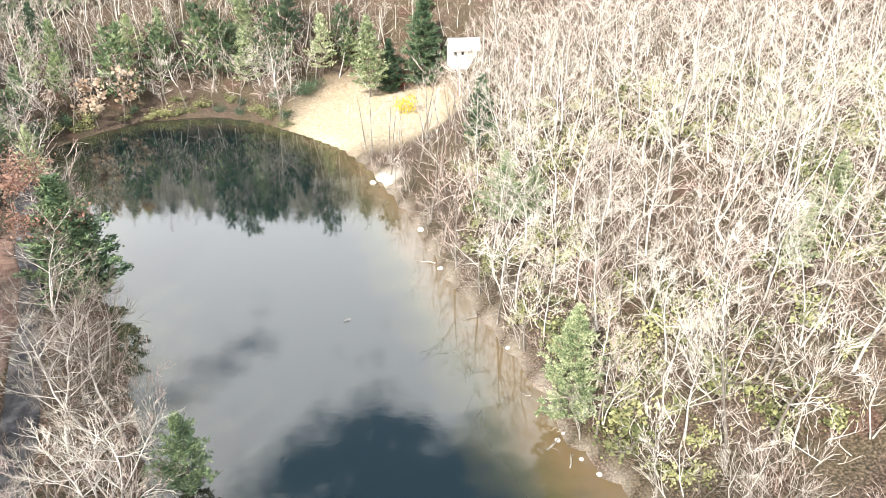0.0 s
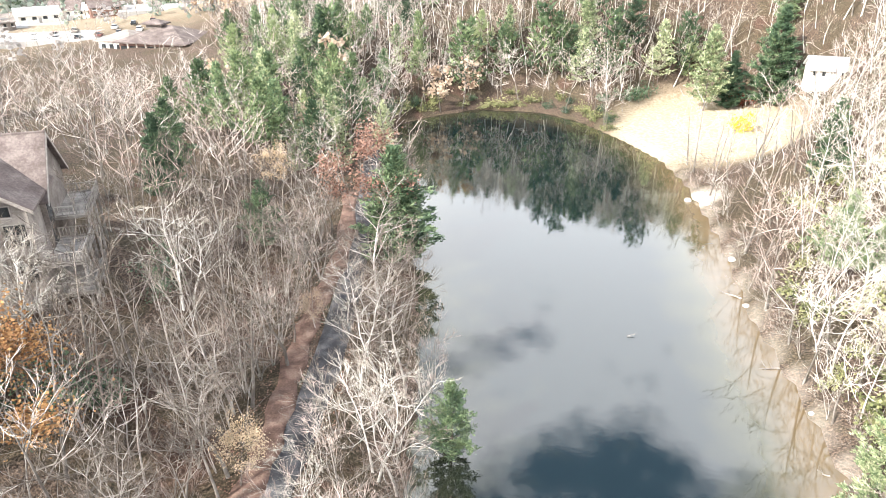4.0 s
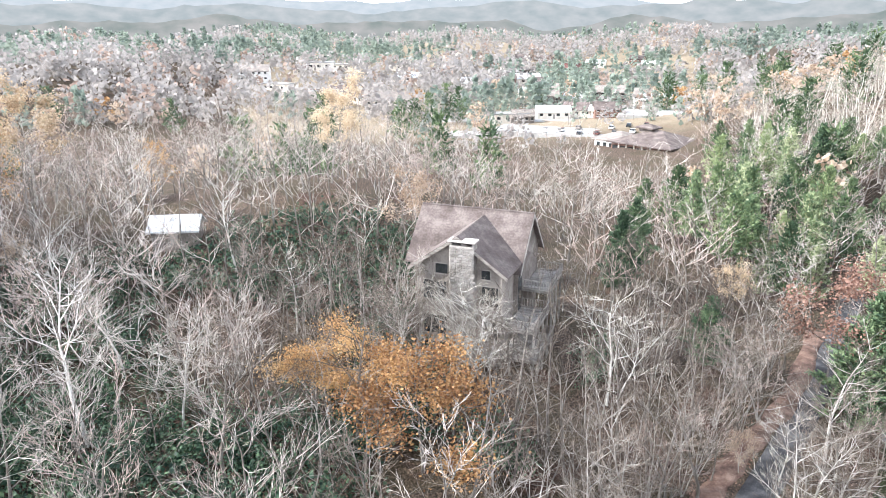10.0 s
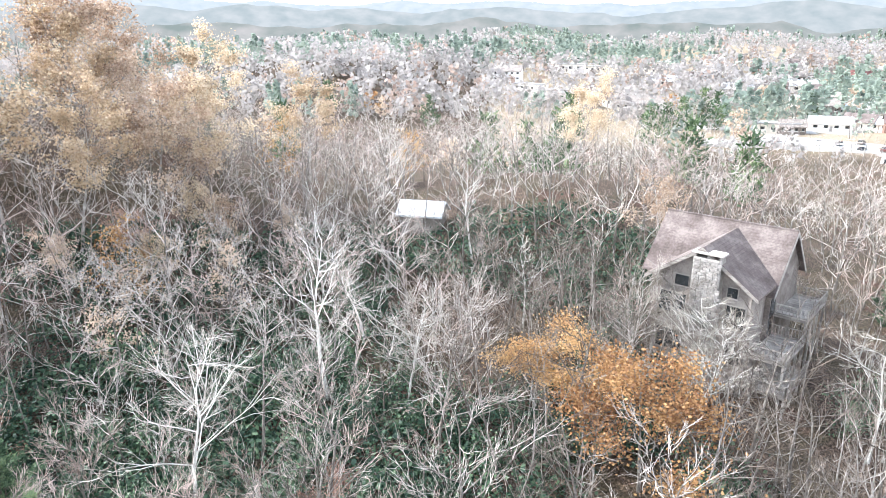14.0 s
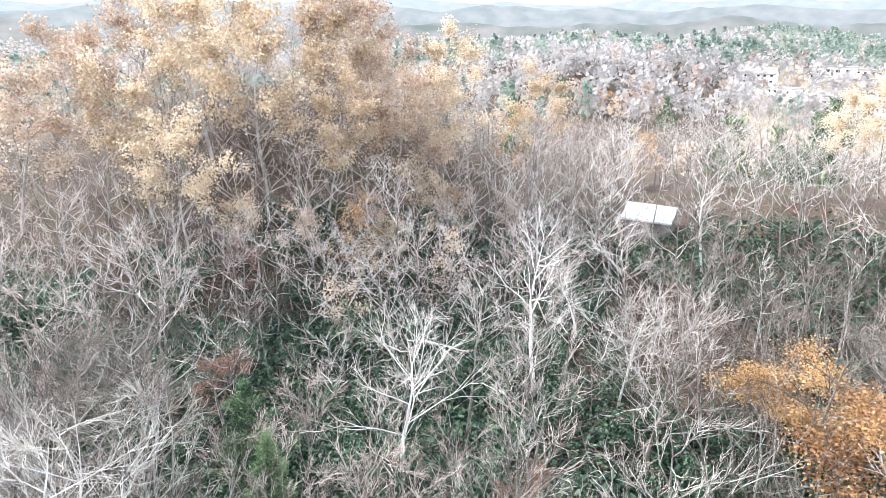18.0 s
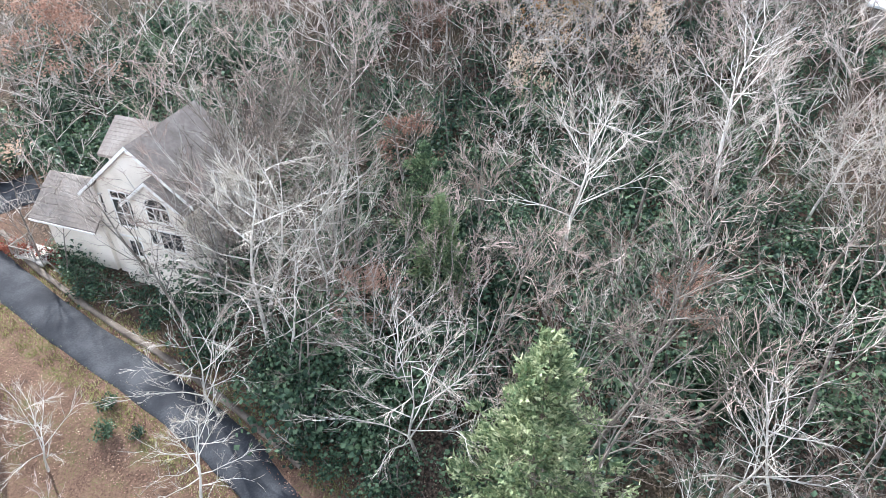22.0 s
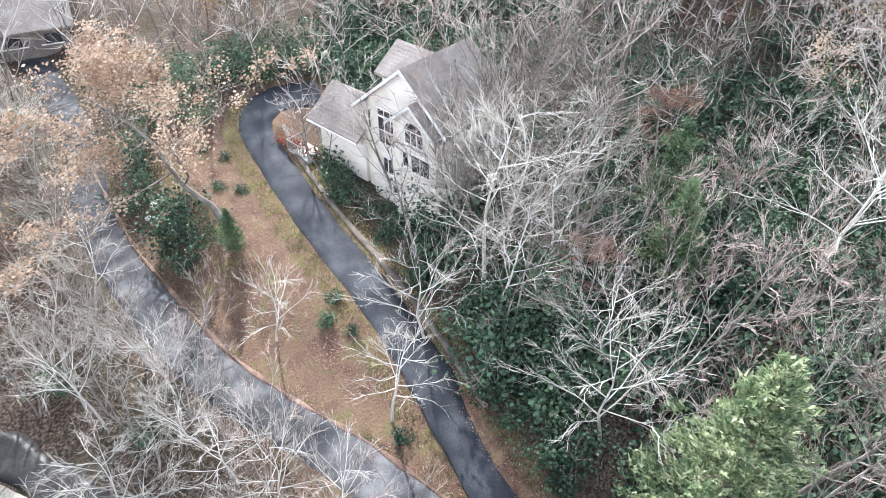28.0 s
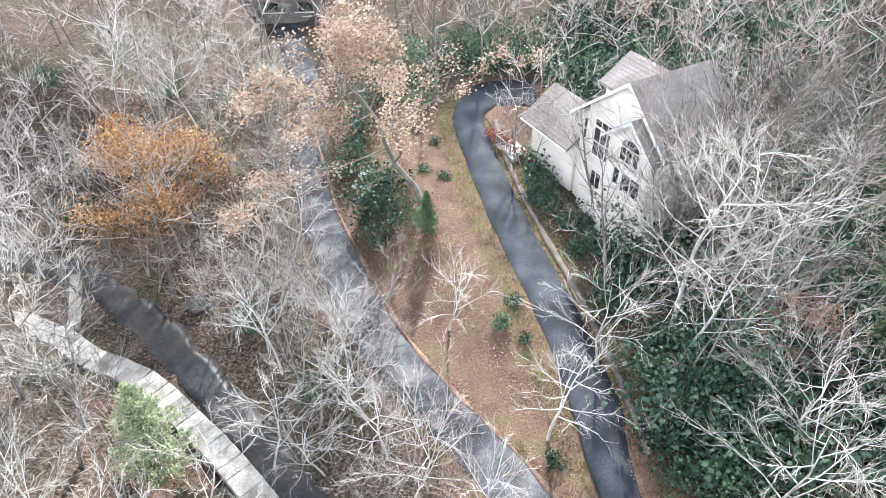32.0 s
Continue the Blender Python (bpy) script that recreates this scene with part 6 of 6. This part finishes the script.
def stucco_house():
    """The cream stucco house above the driveway, with a gabled garage."""
    h = house("stucco_house", -29.1, -43.4, 100.1, "cream stucco house with grey-brown shingle roofs")
    part("wall", prism("wall", [(0.2, 4.0), (8.2, 4.0), (8.2, 14.65), (4.1, 18.17), (0.2, 14.9)], 0.0, 7.4, STUCCO), h, "cream stucco gable wall")
    part("side_wall", prism("side_wall", [(-1.2, 4.0), (0.2, 4.0), (0.2, 14.88), (-1.2, 13.72)], 0.7, 7.5, STUCCO), h)
    for s in (-1, 1):
        e, ez = (-1.7, 13.6) if s < 0 else (8.7, 14.5)
        r = part("roof", slope("roof", e, ez, 4.1, 18.45, -0.3, 7.8, GREYSHINGLE), h)
        courses(r, e, ez, 4.1, 18.45, -0.3, 7.8, GREYSHINGLE, "y")
        part("fascia", slope("fascia", e, ez, 4.1, 18.45, -0.36, -0.3, TRIM, "y", 0.3), h, "white painted fascia board")
    # lower block at the back corner, its ridge along x
    part("back_wall", prism("back_wall", [(5.9, 4.0), (11.0, 4.0), (11.0, 13.3), (8.5, 15.0), (5.9, 13.3)], -4.5, 3.0, STUCCO, "x"), h)
    for s in (-1, 1):
        r = part("back_roof", slope("back_roof", 8.5 + s * 3.1, 13.4, 8.5, 15.5, -5.0, 3.2, GREYSHINGLE, "x"), h)
        courses(r, 8.5 + s * 3.1, 13.4, 8.5, 15.5, -5.0, 3.2, GREYSHINGLE, "x")
    # stepped bay under its own lower gable, proud of the gable wall
    part("bay", prism("bay", [(3.6, 4.2), (8.1, 4.2), (8.1, 14.28), (5.75, 16.24), (3.6, 14.45)], -0.75, 0.0, STUCCO), h)
    for s in (-1, 1):
        r = part("bay_roof", slope("bay_roof", 5.75 + s * 2.75, 14.15, 5.75, 16.45, -1.15, 1.4, GREYSHINGLE, "y", 0.16), h)
        part("bay_trim", slope("bay_trim", 5.75 + s * 2.75, 14.1, 5.75, 16.4, -1.2, -1.15, TRIM, "y", 0.26), h)
    # tall grid window, with narrow lights above
    window(h, 1.15, 3.3, 11.15, 13.5, 0.0, 3, 2)
    window(h, 1.15, 3.3, 13.65, 14.2, 0.0, 3, 1)
    # arched window: straight panes and a round head
    a = window(h, 4.9, 6.8, 12.9, 14.0, -0.75, 3, 1)
    arch = [(5.85 + 0.95 * math.cos(t), 14.1 + 0.7 * math.sin(t)) for t in np.linspace(0, math.pi, 13)]
    part("pane", prism("pane", arch, -0.77, -0.755, GLASS), a)
    for i in range(12):
        (p, q), (r, s) = arch[i], arch[i + 1]
        part("window_frame", prism("window_frame", [(p, q), (r, s), (5.85 + (r - 5.85) * 1.09, 14.1 + (s - 14.1) * 1.12), (5.85 + (p - 5.85) * 1.09, 14.1 + (q - 14.1) * 1.12)], -0.82, -0.756, TRIM), a)
    window(h, 4.6, 5.2, 10.7, 12.0, -0.75, 1, 1)
    window(h, 5.5, 7.4, 10.5, 12.0, -0.75, 2, 1)
    window(h, 1.5, 2.6, 8.4, 9.8, 0.0, 2, 1)
    window(h, -0.85, -0.35, 11.4, 13.1, 0.7, 1, 2)
    part("band", block("band", 0.2, 3.58, -0.05, 0.0, 10.1, 10.25, TRIM), h)
    # hipped garage wing
    part("garage_wall", block("garage_wall", -7.2, -1.25, 0.4, 5.6, 5.8, 10.1, STUCCO, 0.02), h)
    part("garage_gable", prism("garage_gable", [(0.4, 10.1), (5.6, 10.1), (2.9, 12.1)], -7.2, -1.25, STUCCO, "x"), h)
    for e in (-0.5, 6.2):
        r = part("garage_roof", slope("garage_roof", e, 10.2, 2.85, 12.7, -7.8, -1.25, GREYSHINGLE, "x"), h, "grey shingle garage roof")
        courses(r, e, 10.2, 2.85, 12.7, -7.8, -1.25, GREYSHINGLE, "x")
    part("gutter", block("gutter", -7.8, -1.25, -0.62, -0.5, 9.98, 10.14, TRIM, 0.02), h, "white gutter")
    # entry landing with white rails
    d = part("landing", block("landing", -10.4, -8.0, -1.3, 0.6, 5.9, 6.35, CONCRETE, 0.03), h, "white railed entry landing")
    railing(d, [(-8.0, -1.3), (-10.4, -1.3), (-10.4, 0.6)], 6.35, WOOD, 0.3, 0.9)
    for i in range(3):
        part("step", block("step", -8.0, -7.3 - 0.02 * i, -1.4 + 0.35 * i, -1.05 + 0.35 * i, 5.9, 6.25 + 0.17 * i, CONCRETE, 0.02), d)


def small_house(name, x, y, z, turn, w, d, high, rise, wall_mat, roof_mat, label, cols=3, rows=1, flat=False):
    """A plain house: walls, gabled or flat roof, windows along the front and one door."""
    e = new(name)
    e.matrix_basis = pose(x, y, z, 0, 0, turn)
    tagged(e, label, "house" if not flat else "building")
    if flat:
        part("wall", block("wall", -w / 2, w / 2, -d / 2, d / 2, -2, high, wall_mat), e)
        part("roof", block("roof", -w / 2 - 0.5, w / 2 + 0.5, -d / 2 - 0.5, d / 2 + 0.5, high, high + 0.6, roof_mat), e)
    else:
        part("wall", prism("wall", [(-d / 2, -2), (d / 2, -2), (d / 2, high), (0, high + rise), (-d / 2, high)], -w / 2, w / 2, wall_mat, "x"), e)
        for s in (-1, 1):
            part("roof", slope("roof", s * (d / 2 + 0.6), high - 0.3, 0, high + rise + 0.3, -w / 2 - 0.5, w / 2 + 0.5, roof_mat, "x", 0.25), e)
    for j in range(rows):
        for i in range(cols):
            xm = -w / 2 + w * (i + 0.5) / cols
            zz = high * (j + 0.42) / rows
            p = part("window", block("window", xm - w / cols * 0.2, xm + w / cols * 0.2, -d / 2 - 0.06, -d / 2 - 0.01, zz, zz + high / rows * 0.32, GLASS), e)
            part("window_frame", block("window_frame", xm - w / cols * 0.34, xm + w / cols * 0.34, -d / 2 - 0.1, -d / 2 - 0.01, zz - 0.16, zz - 0.02, TRIM), p)
    part("door", block("door", -0.5, 0.5, -d / 2 - 0.09, -d / 2 - 0.02, 0, 2.05, WOOD), e)
    return e


timber_house()
stucco_house()
small_house("lake_cottage", 12.5, 163, gz(12.5, 163) + 0.1, 8, 8.5, 6, 2.7, 1.6, STUCCO, METAL, "small white cottage with pale metal roof", 5)
# forest shelter with a bright metal roof
shed = small_house("forest_cabin", -100, 8.5, gz(-100, 8.5) + 0.6, 70, 6.0, 4.4, 2.2, 1.1, SIDING, METAL, "wooden cabin with bright pale metal roof", 0, 1)
small_house("hidden_house", -12.5, -103, gz(-12.5, -103), 165, 14, 9, 4.0, 2.4, SIDING, GREYSHINGLE, "grey house among bare trees beside the lane", 3)
# long building at the foot of the town
def hip_roof(parent, w, d, z, rise, over, material, name="roof"):
    """A hipped roof with deep eaves over a block w by d."""
    a, b, k = w / 2 + over, d / 2 + over, max(0.5, w / 2 - d / 2)
    v = [(-a, -b, z), (a, -b, z), (a, b, z), (-a, b, z), (-k, 0, z + rise), (k, 0, z + rise), (-a, -b, z - 0.4), (a, -b, z - 0.4), (a, b, z - 0.4), (-a, b, z - 0.4)]
    f = [(0, 1, 5, 4), (2, 3, 4, 5), (3, 0, 4), (1, 2, 5), (6, 7, 1, 0), (7, 8, 2, 1), (8, 9, 3, 2), (9, 6, 0, 3), (9, 8, 7, 6)]
    return part(name, polymesh(name, v, f, material), parent)


def lodge_building():
    """The long two-storey lodge at the edge of the town, with a low hipped roof and a white end."""
    e = new("lodge")
    e.matrix_basis = pose(-165, 154.5, 3.0, 0, 0, 12)
    tagged(e, "long brown lodge with low hipped shingle roof", "building")
    part("wall", block("wall", -7, 14, -9, 9, -2, 6.2, BRICK), e)
    part("white_wall", block("white_wall", -15, -7.02, -7.5, 7.5, -2, 6.2, TRIM), e, "white boarded end wall")
    hip_roof(e, 21, 18, 6.5, 3.6, 1.2, SHINGLE).location = (3.5, 0, 0)
    hip_roof(e, 11, 14, 6.2, 2.2, 0.9, GREYSHINGLE, "low_roof").location = (-10.4, 0, 0)
    part("roof_lantern", block("roof_lantern", -2.4, 2.4, -1.6, 1.6, 9.2, 10.6, SIDING), e)
    hip_roof(e, 5.4, 3.8, 10.7, 1.0, 0.6, SHINGLE, "lantern_roof")
    for i in range(7):
        x = -5.6 + i * 2.9
        for z0, z1 in ((0.4, 2.6), (4.0, 5.3)):
            p = part("window", block("window", x - 1.0, x + 1.0, -9.08, -9.01, z0, z1, GLASS), e)
            part("window_sill", block("window_sill", x - 1.1, x + 1.1, -9.16, -9.01, z0 - 0.2, z0 - 0.02, TRIM), p)
        part("pier", block("pier", x + 1.3, x + 1.6, -9.3, -9.01, -1.5, 6.1, STUCCO), e)
    for x in (-13.4, -10.8, -8.4):
        part("window", block("window", x - 0.7, x + 0.7, -7.58, -7.51, 3.9, 5.3, GLASS), e)


lodge_building()

# ---- town ----
trng = random.Random(21)
CAR_PARKS = [(-205, 158, 64, 20, 40), (-226, 132, 30, 14, 56), (-250, 192, 62, 30, 52), (-222, 222, 46, 24, 45), (-300, 236, 70, 26, 50), (-276, 152, 40, 22, 60), (-400, 300, 80, 34, 50), (-380, 180, 60, 26, 66), (-470, 260, 90, 30, 58), (-620, 480, 140, 40, 50)]
for x, y, w, d, turn in CAR_PARKS:
    o = new("car_park", block("car_park", -w / 2, w / 2, -d / 2, d / 2, -3.0, 0.2, PAVING))
    o.matrix_basis = pose(x, y, gz(x, y), 0, 0, turn)
    tagged(o, "pale sunlit concrete car park in the town", "car park", kind="structure")
def parked_car(x, y, turn, paint):
    """A small parked car: body, cabin, windows and four wheels."""
    e = new("car")
    e.matrix_basis = pose(x, y, gz(x, y) + 0.2, 0, 0, turn)
    part("body", prism("body", [(-2.2, 0.3), (2.2, 0.3), (2.25, 0.75), (1.1, 0.9), (-2.0, 0.95), (-2.25, 0.7)], -0.88, 0.88, paint), e)
    part("cabin", prism("cabin", [(-1.7, 0.93), (0.95, 0.9), (0.35, 1.45), (-1.25, 1.48)], -0.76, 0.76, GLASS), e)
    part("roof", block("roof", -1.2, 0.32, -0.74, 0.74, 1.46, 1.52, paint), e)
    for wx in (-1.35, 1.35):
        for wy in (-0.8, 0.8):
            bm = bmesh.new()
            bmesh.ops.create_cone(bm, cap_ends=True, segments=10, radius1=0.33, radius2=0.33, depth=0.2)
            me = bpy.data.meshes.new("wheel"); bm.to_mesh(me); bm.free(); me.materials.append(GLASS)
            part("wheel", me, e).matrix_basis = pose(wx, wy, 0.33, 90, 0, 0)
    return tagged(e, "small parked car in the town car park", "car", "cars in the car park")


PAINTS = [TRIM, METAL, GLASS, RED_ROOF, GREYSHINGLE]
for i in range(18):
    u = -26 + i * 3.1
    ca, sa = math.cos(radians(40)), math.sin(radians(40))
    v = -6.5 if i % 2 else 5.5
    if i % 7 != 3:
        parked_car(-205 + u * ca - v * sa, 158 + u * sa + v * ca, 130, PAINTS[i * 3 % 5])
LOOKS = [(STUCCO, SHINGLE, "white town house with brown roof"), (SIDING, GREYSHINGLE, "tan town house with grey roof"), (BRICK, SHINGLE, "brick town house with brown roof"), (STUCCO, METAL, "cream town building with pale roof"), (STUCCO, PAVING, "cream shop with grey flat roof")]
put = 0
for i in range(400):
    a, r = radians(trng.uniform(41, 84)), 300 * (900 / 300) ** trng.uniform(0, 1)
    x, y = -r * math.sin(a), r * math.cos(a)
    if not in_town(x, y) or put >= 62:
        continue
    k = trng.randrange(5)
    big = trng.uniform(0.75, 1.15) * (1 + r / 2200)
    wl_, rf, lb = LOOKS[k]
    small_house("town_house", x, y, gz(x, y) + 0.3, trng.uniform(20, 80), 10 * big * (1.6 if k > 2 else 1), 7.5 * big, 3.6 * big, 2.2 * big, wl_, rf, lb, 4, 1 + (k == 2), k == 4)["group"] = "houses of the town"
    put += 1
for x, y, t, w, wm, rm, lb in ((-472, 356, 48, 34, SIDING, RED_ROOF, "long town building with dark red roof"), (-318, 264, 50, 22, SIDING, GREYSHINGLE, "grey two-storey town house"), (-286, 274, 40, 26, STUCCO, GREYSHINGLE, "cream town house with grey gables"),
                               (-318, 128, 70, 22, STUCCO, GREYSHINGLE, "long low cream building"), (-560, 116, 80, 24, RED_ROOF, SHINGLE, "dark red house at the wood's edge"), (-420, 84, 70, 20, TRIM, GREYSHINGLE, "white house among bare trees")):
    small_house("town_building", x, y, gz(x, y) + 0.3, t, w, 13, 6, 3, wm, rm, lb, 6, 2)

# ---- slab path, wall and puddle beside the stream ----
e = new("slab_path")
tagged(e, "curved path of pale concrete slabs beside the stream", "path", kind="structure")
dense = []
for (ax, ay), (bx, by) in zip(PATH, PATH[1:]):
    for k in range(3):
        dense.append((ax + (bx - ax) * k / 3, ay + (by - ay) * k / 3))
for (ax, ay), (bx, by) in zip(dense, dense[1:]):
    ln = math.hypot(bx - ax, by - ay)
    s = part("slab", block("slab", -ln * 0.49, ln * 0.49, -0.9, 0.9, -0.6, 0.0, SLAB, 0.04), e)
    s.matrix_basis = pose((ax + bx) / 2, (ay + by) / 2, 2.15 + trng.uniform(-0.03, 0.03), 0, 0, math.degrees(math.atan2(by - ay, bx - ax)) + trng.uniform(-2, 2))
w = new("footbridge", block("footbridge", -3.4, 3.4, -0.45, 0.45, -0.35, 0.0, SLAB, 0.05))
w.matrix_basis = pose(11.9, -48.6, 2.2, 0, 0, 92)
tagged(w, "short pale concrete footbridge over the stream", "bridge", kind="structure")
ribbon("stream", STREAM[1:], 3.0, STREAMBED, 0.12, "dark narrow stream under the trees", "stream", 0.5)
bm = bmesh.new()
bmesh.ops.create_circle(bm, cap_ends=True, segments=20, radius=1.0)
for v in bm.verts:
    k = 1.2 + 0.25 * math.sin(v.co.x * 5) + 0.2 * math.cos(v.co.y * 4)
    v.co = Vector((v.co.x * k * 1.3, v.co.y * k, 0))
me = bpy.data.meshes.new("puddle"); bm.to_mesh(me); bm.free(); me.materials.append(STREAMBED)
o = new("puddle", me)
o.location = (2.6, -45.6, gz(2.6, -45.6) + 0.12)
tagged(o, "small still puddle reflecting the sky", "puddle", kind="structure")

# ---- shore stones and driftwood ----
srng = np.random.default_rng(11)
def boulder(seed, r):
    g = np.random.default_rng(seed)
    bm = bmesh.new()
    bmesh.ops.create_icosphere(bm, subdivisions=2, radius=r)
    for v in bm.verts:
        v.co *= 1 + 0.25 * noise.noise(v.co * 2.2 / r + Vector((seed, 0, 0)))
        v.co.z *= 0.65
    me = bpy.data.meshes.new("shore_rock"); bm.to_mesh(me); bm.free()
    me.materials.append(PALEROCK)
    return me
rocks = [boulder(k, 1.0) for k in range(4)]
for x, y, s in ((12.2, 45.8, 0.26), (14.9, 41.6, 0.25), (12.9, 46.6, 0.2), (-5.6, 112.0, 0.9), (-7.4, 110.2, 0.6), (-4.4, 108.6, 0.5), (13.8, 43.4, 0.2), (9.6, 60.0, 0.35), (3.0, 78.4, 0.4), (0.6, 90.0, 0.5), (-13.3, -55.0, 0.4), (-12.4, -54.4, 0.35)):
    o = new("shore_rock", rocks[int(srng.integers(0, 4))])
    o.matrix_basis = pose(x, y, max(0.0, gz(x, y)) + s * 0.15, 0, 0, srng.uniform(0, 360)) @ Matrix.Diagonal((s, s, s, 1))
    tagged(o, "pale weathered rock at the water's edge" if y > 0 else "pale garden stone on the grass bank", "rock", "shore rocks")
for x, y, turn, s in ((11.0, 44.6, 30, 1.0), (12.6, 42.4, 70, 0.8), (10.8, 52.0, 160, 0.9), (6.8, 66.5, 200, 1.2), (2.4, 80.0, 150, 1.3), (-8.5, 66.0, 20, 0.5)):
    c = Cloth()
    g = np.random.default_rng(int(turn))
    st = wander(g, np.array((0.0, 0, 0.0)), np.array((1.0, 0.1, 0.05)), 2.2, 4, 0.0, 0.15)
    c.tube(st, (0.09, 0.08, 0.06, 0.04, 0.0), 5)
    o = new("driftwood", c.mesh("driftwood", BARK, True))
    o.matrix_basis = pose(x, y, 0.05, 0, 0, turn) @ Matrix.Diagonal((s, s, s, 1))
    for k in range(5):
        tw = Cloth()
        tw.tube(wander(g, st[1 + k % 3], g.normal(size=3) * 0.6 + np.array((0.6, 0, 0.25)), 0.9, 2, 0.0, 0.2), (0.03, 0.02, 0.0), 3)
        part("twig", tw.mesh("twig", BARK), o)
    tagged(o, "grey fallen branch lying in the shallows", "branch", "fallen branches in the lake")
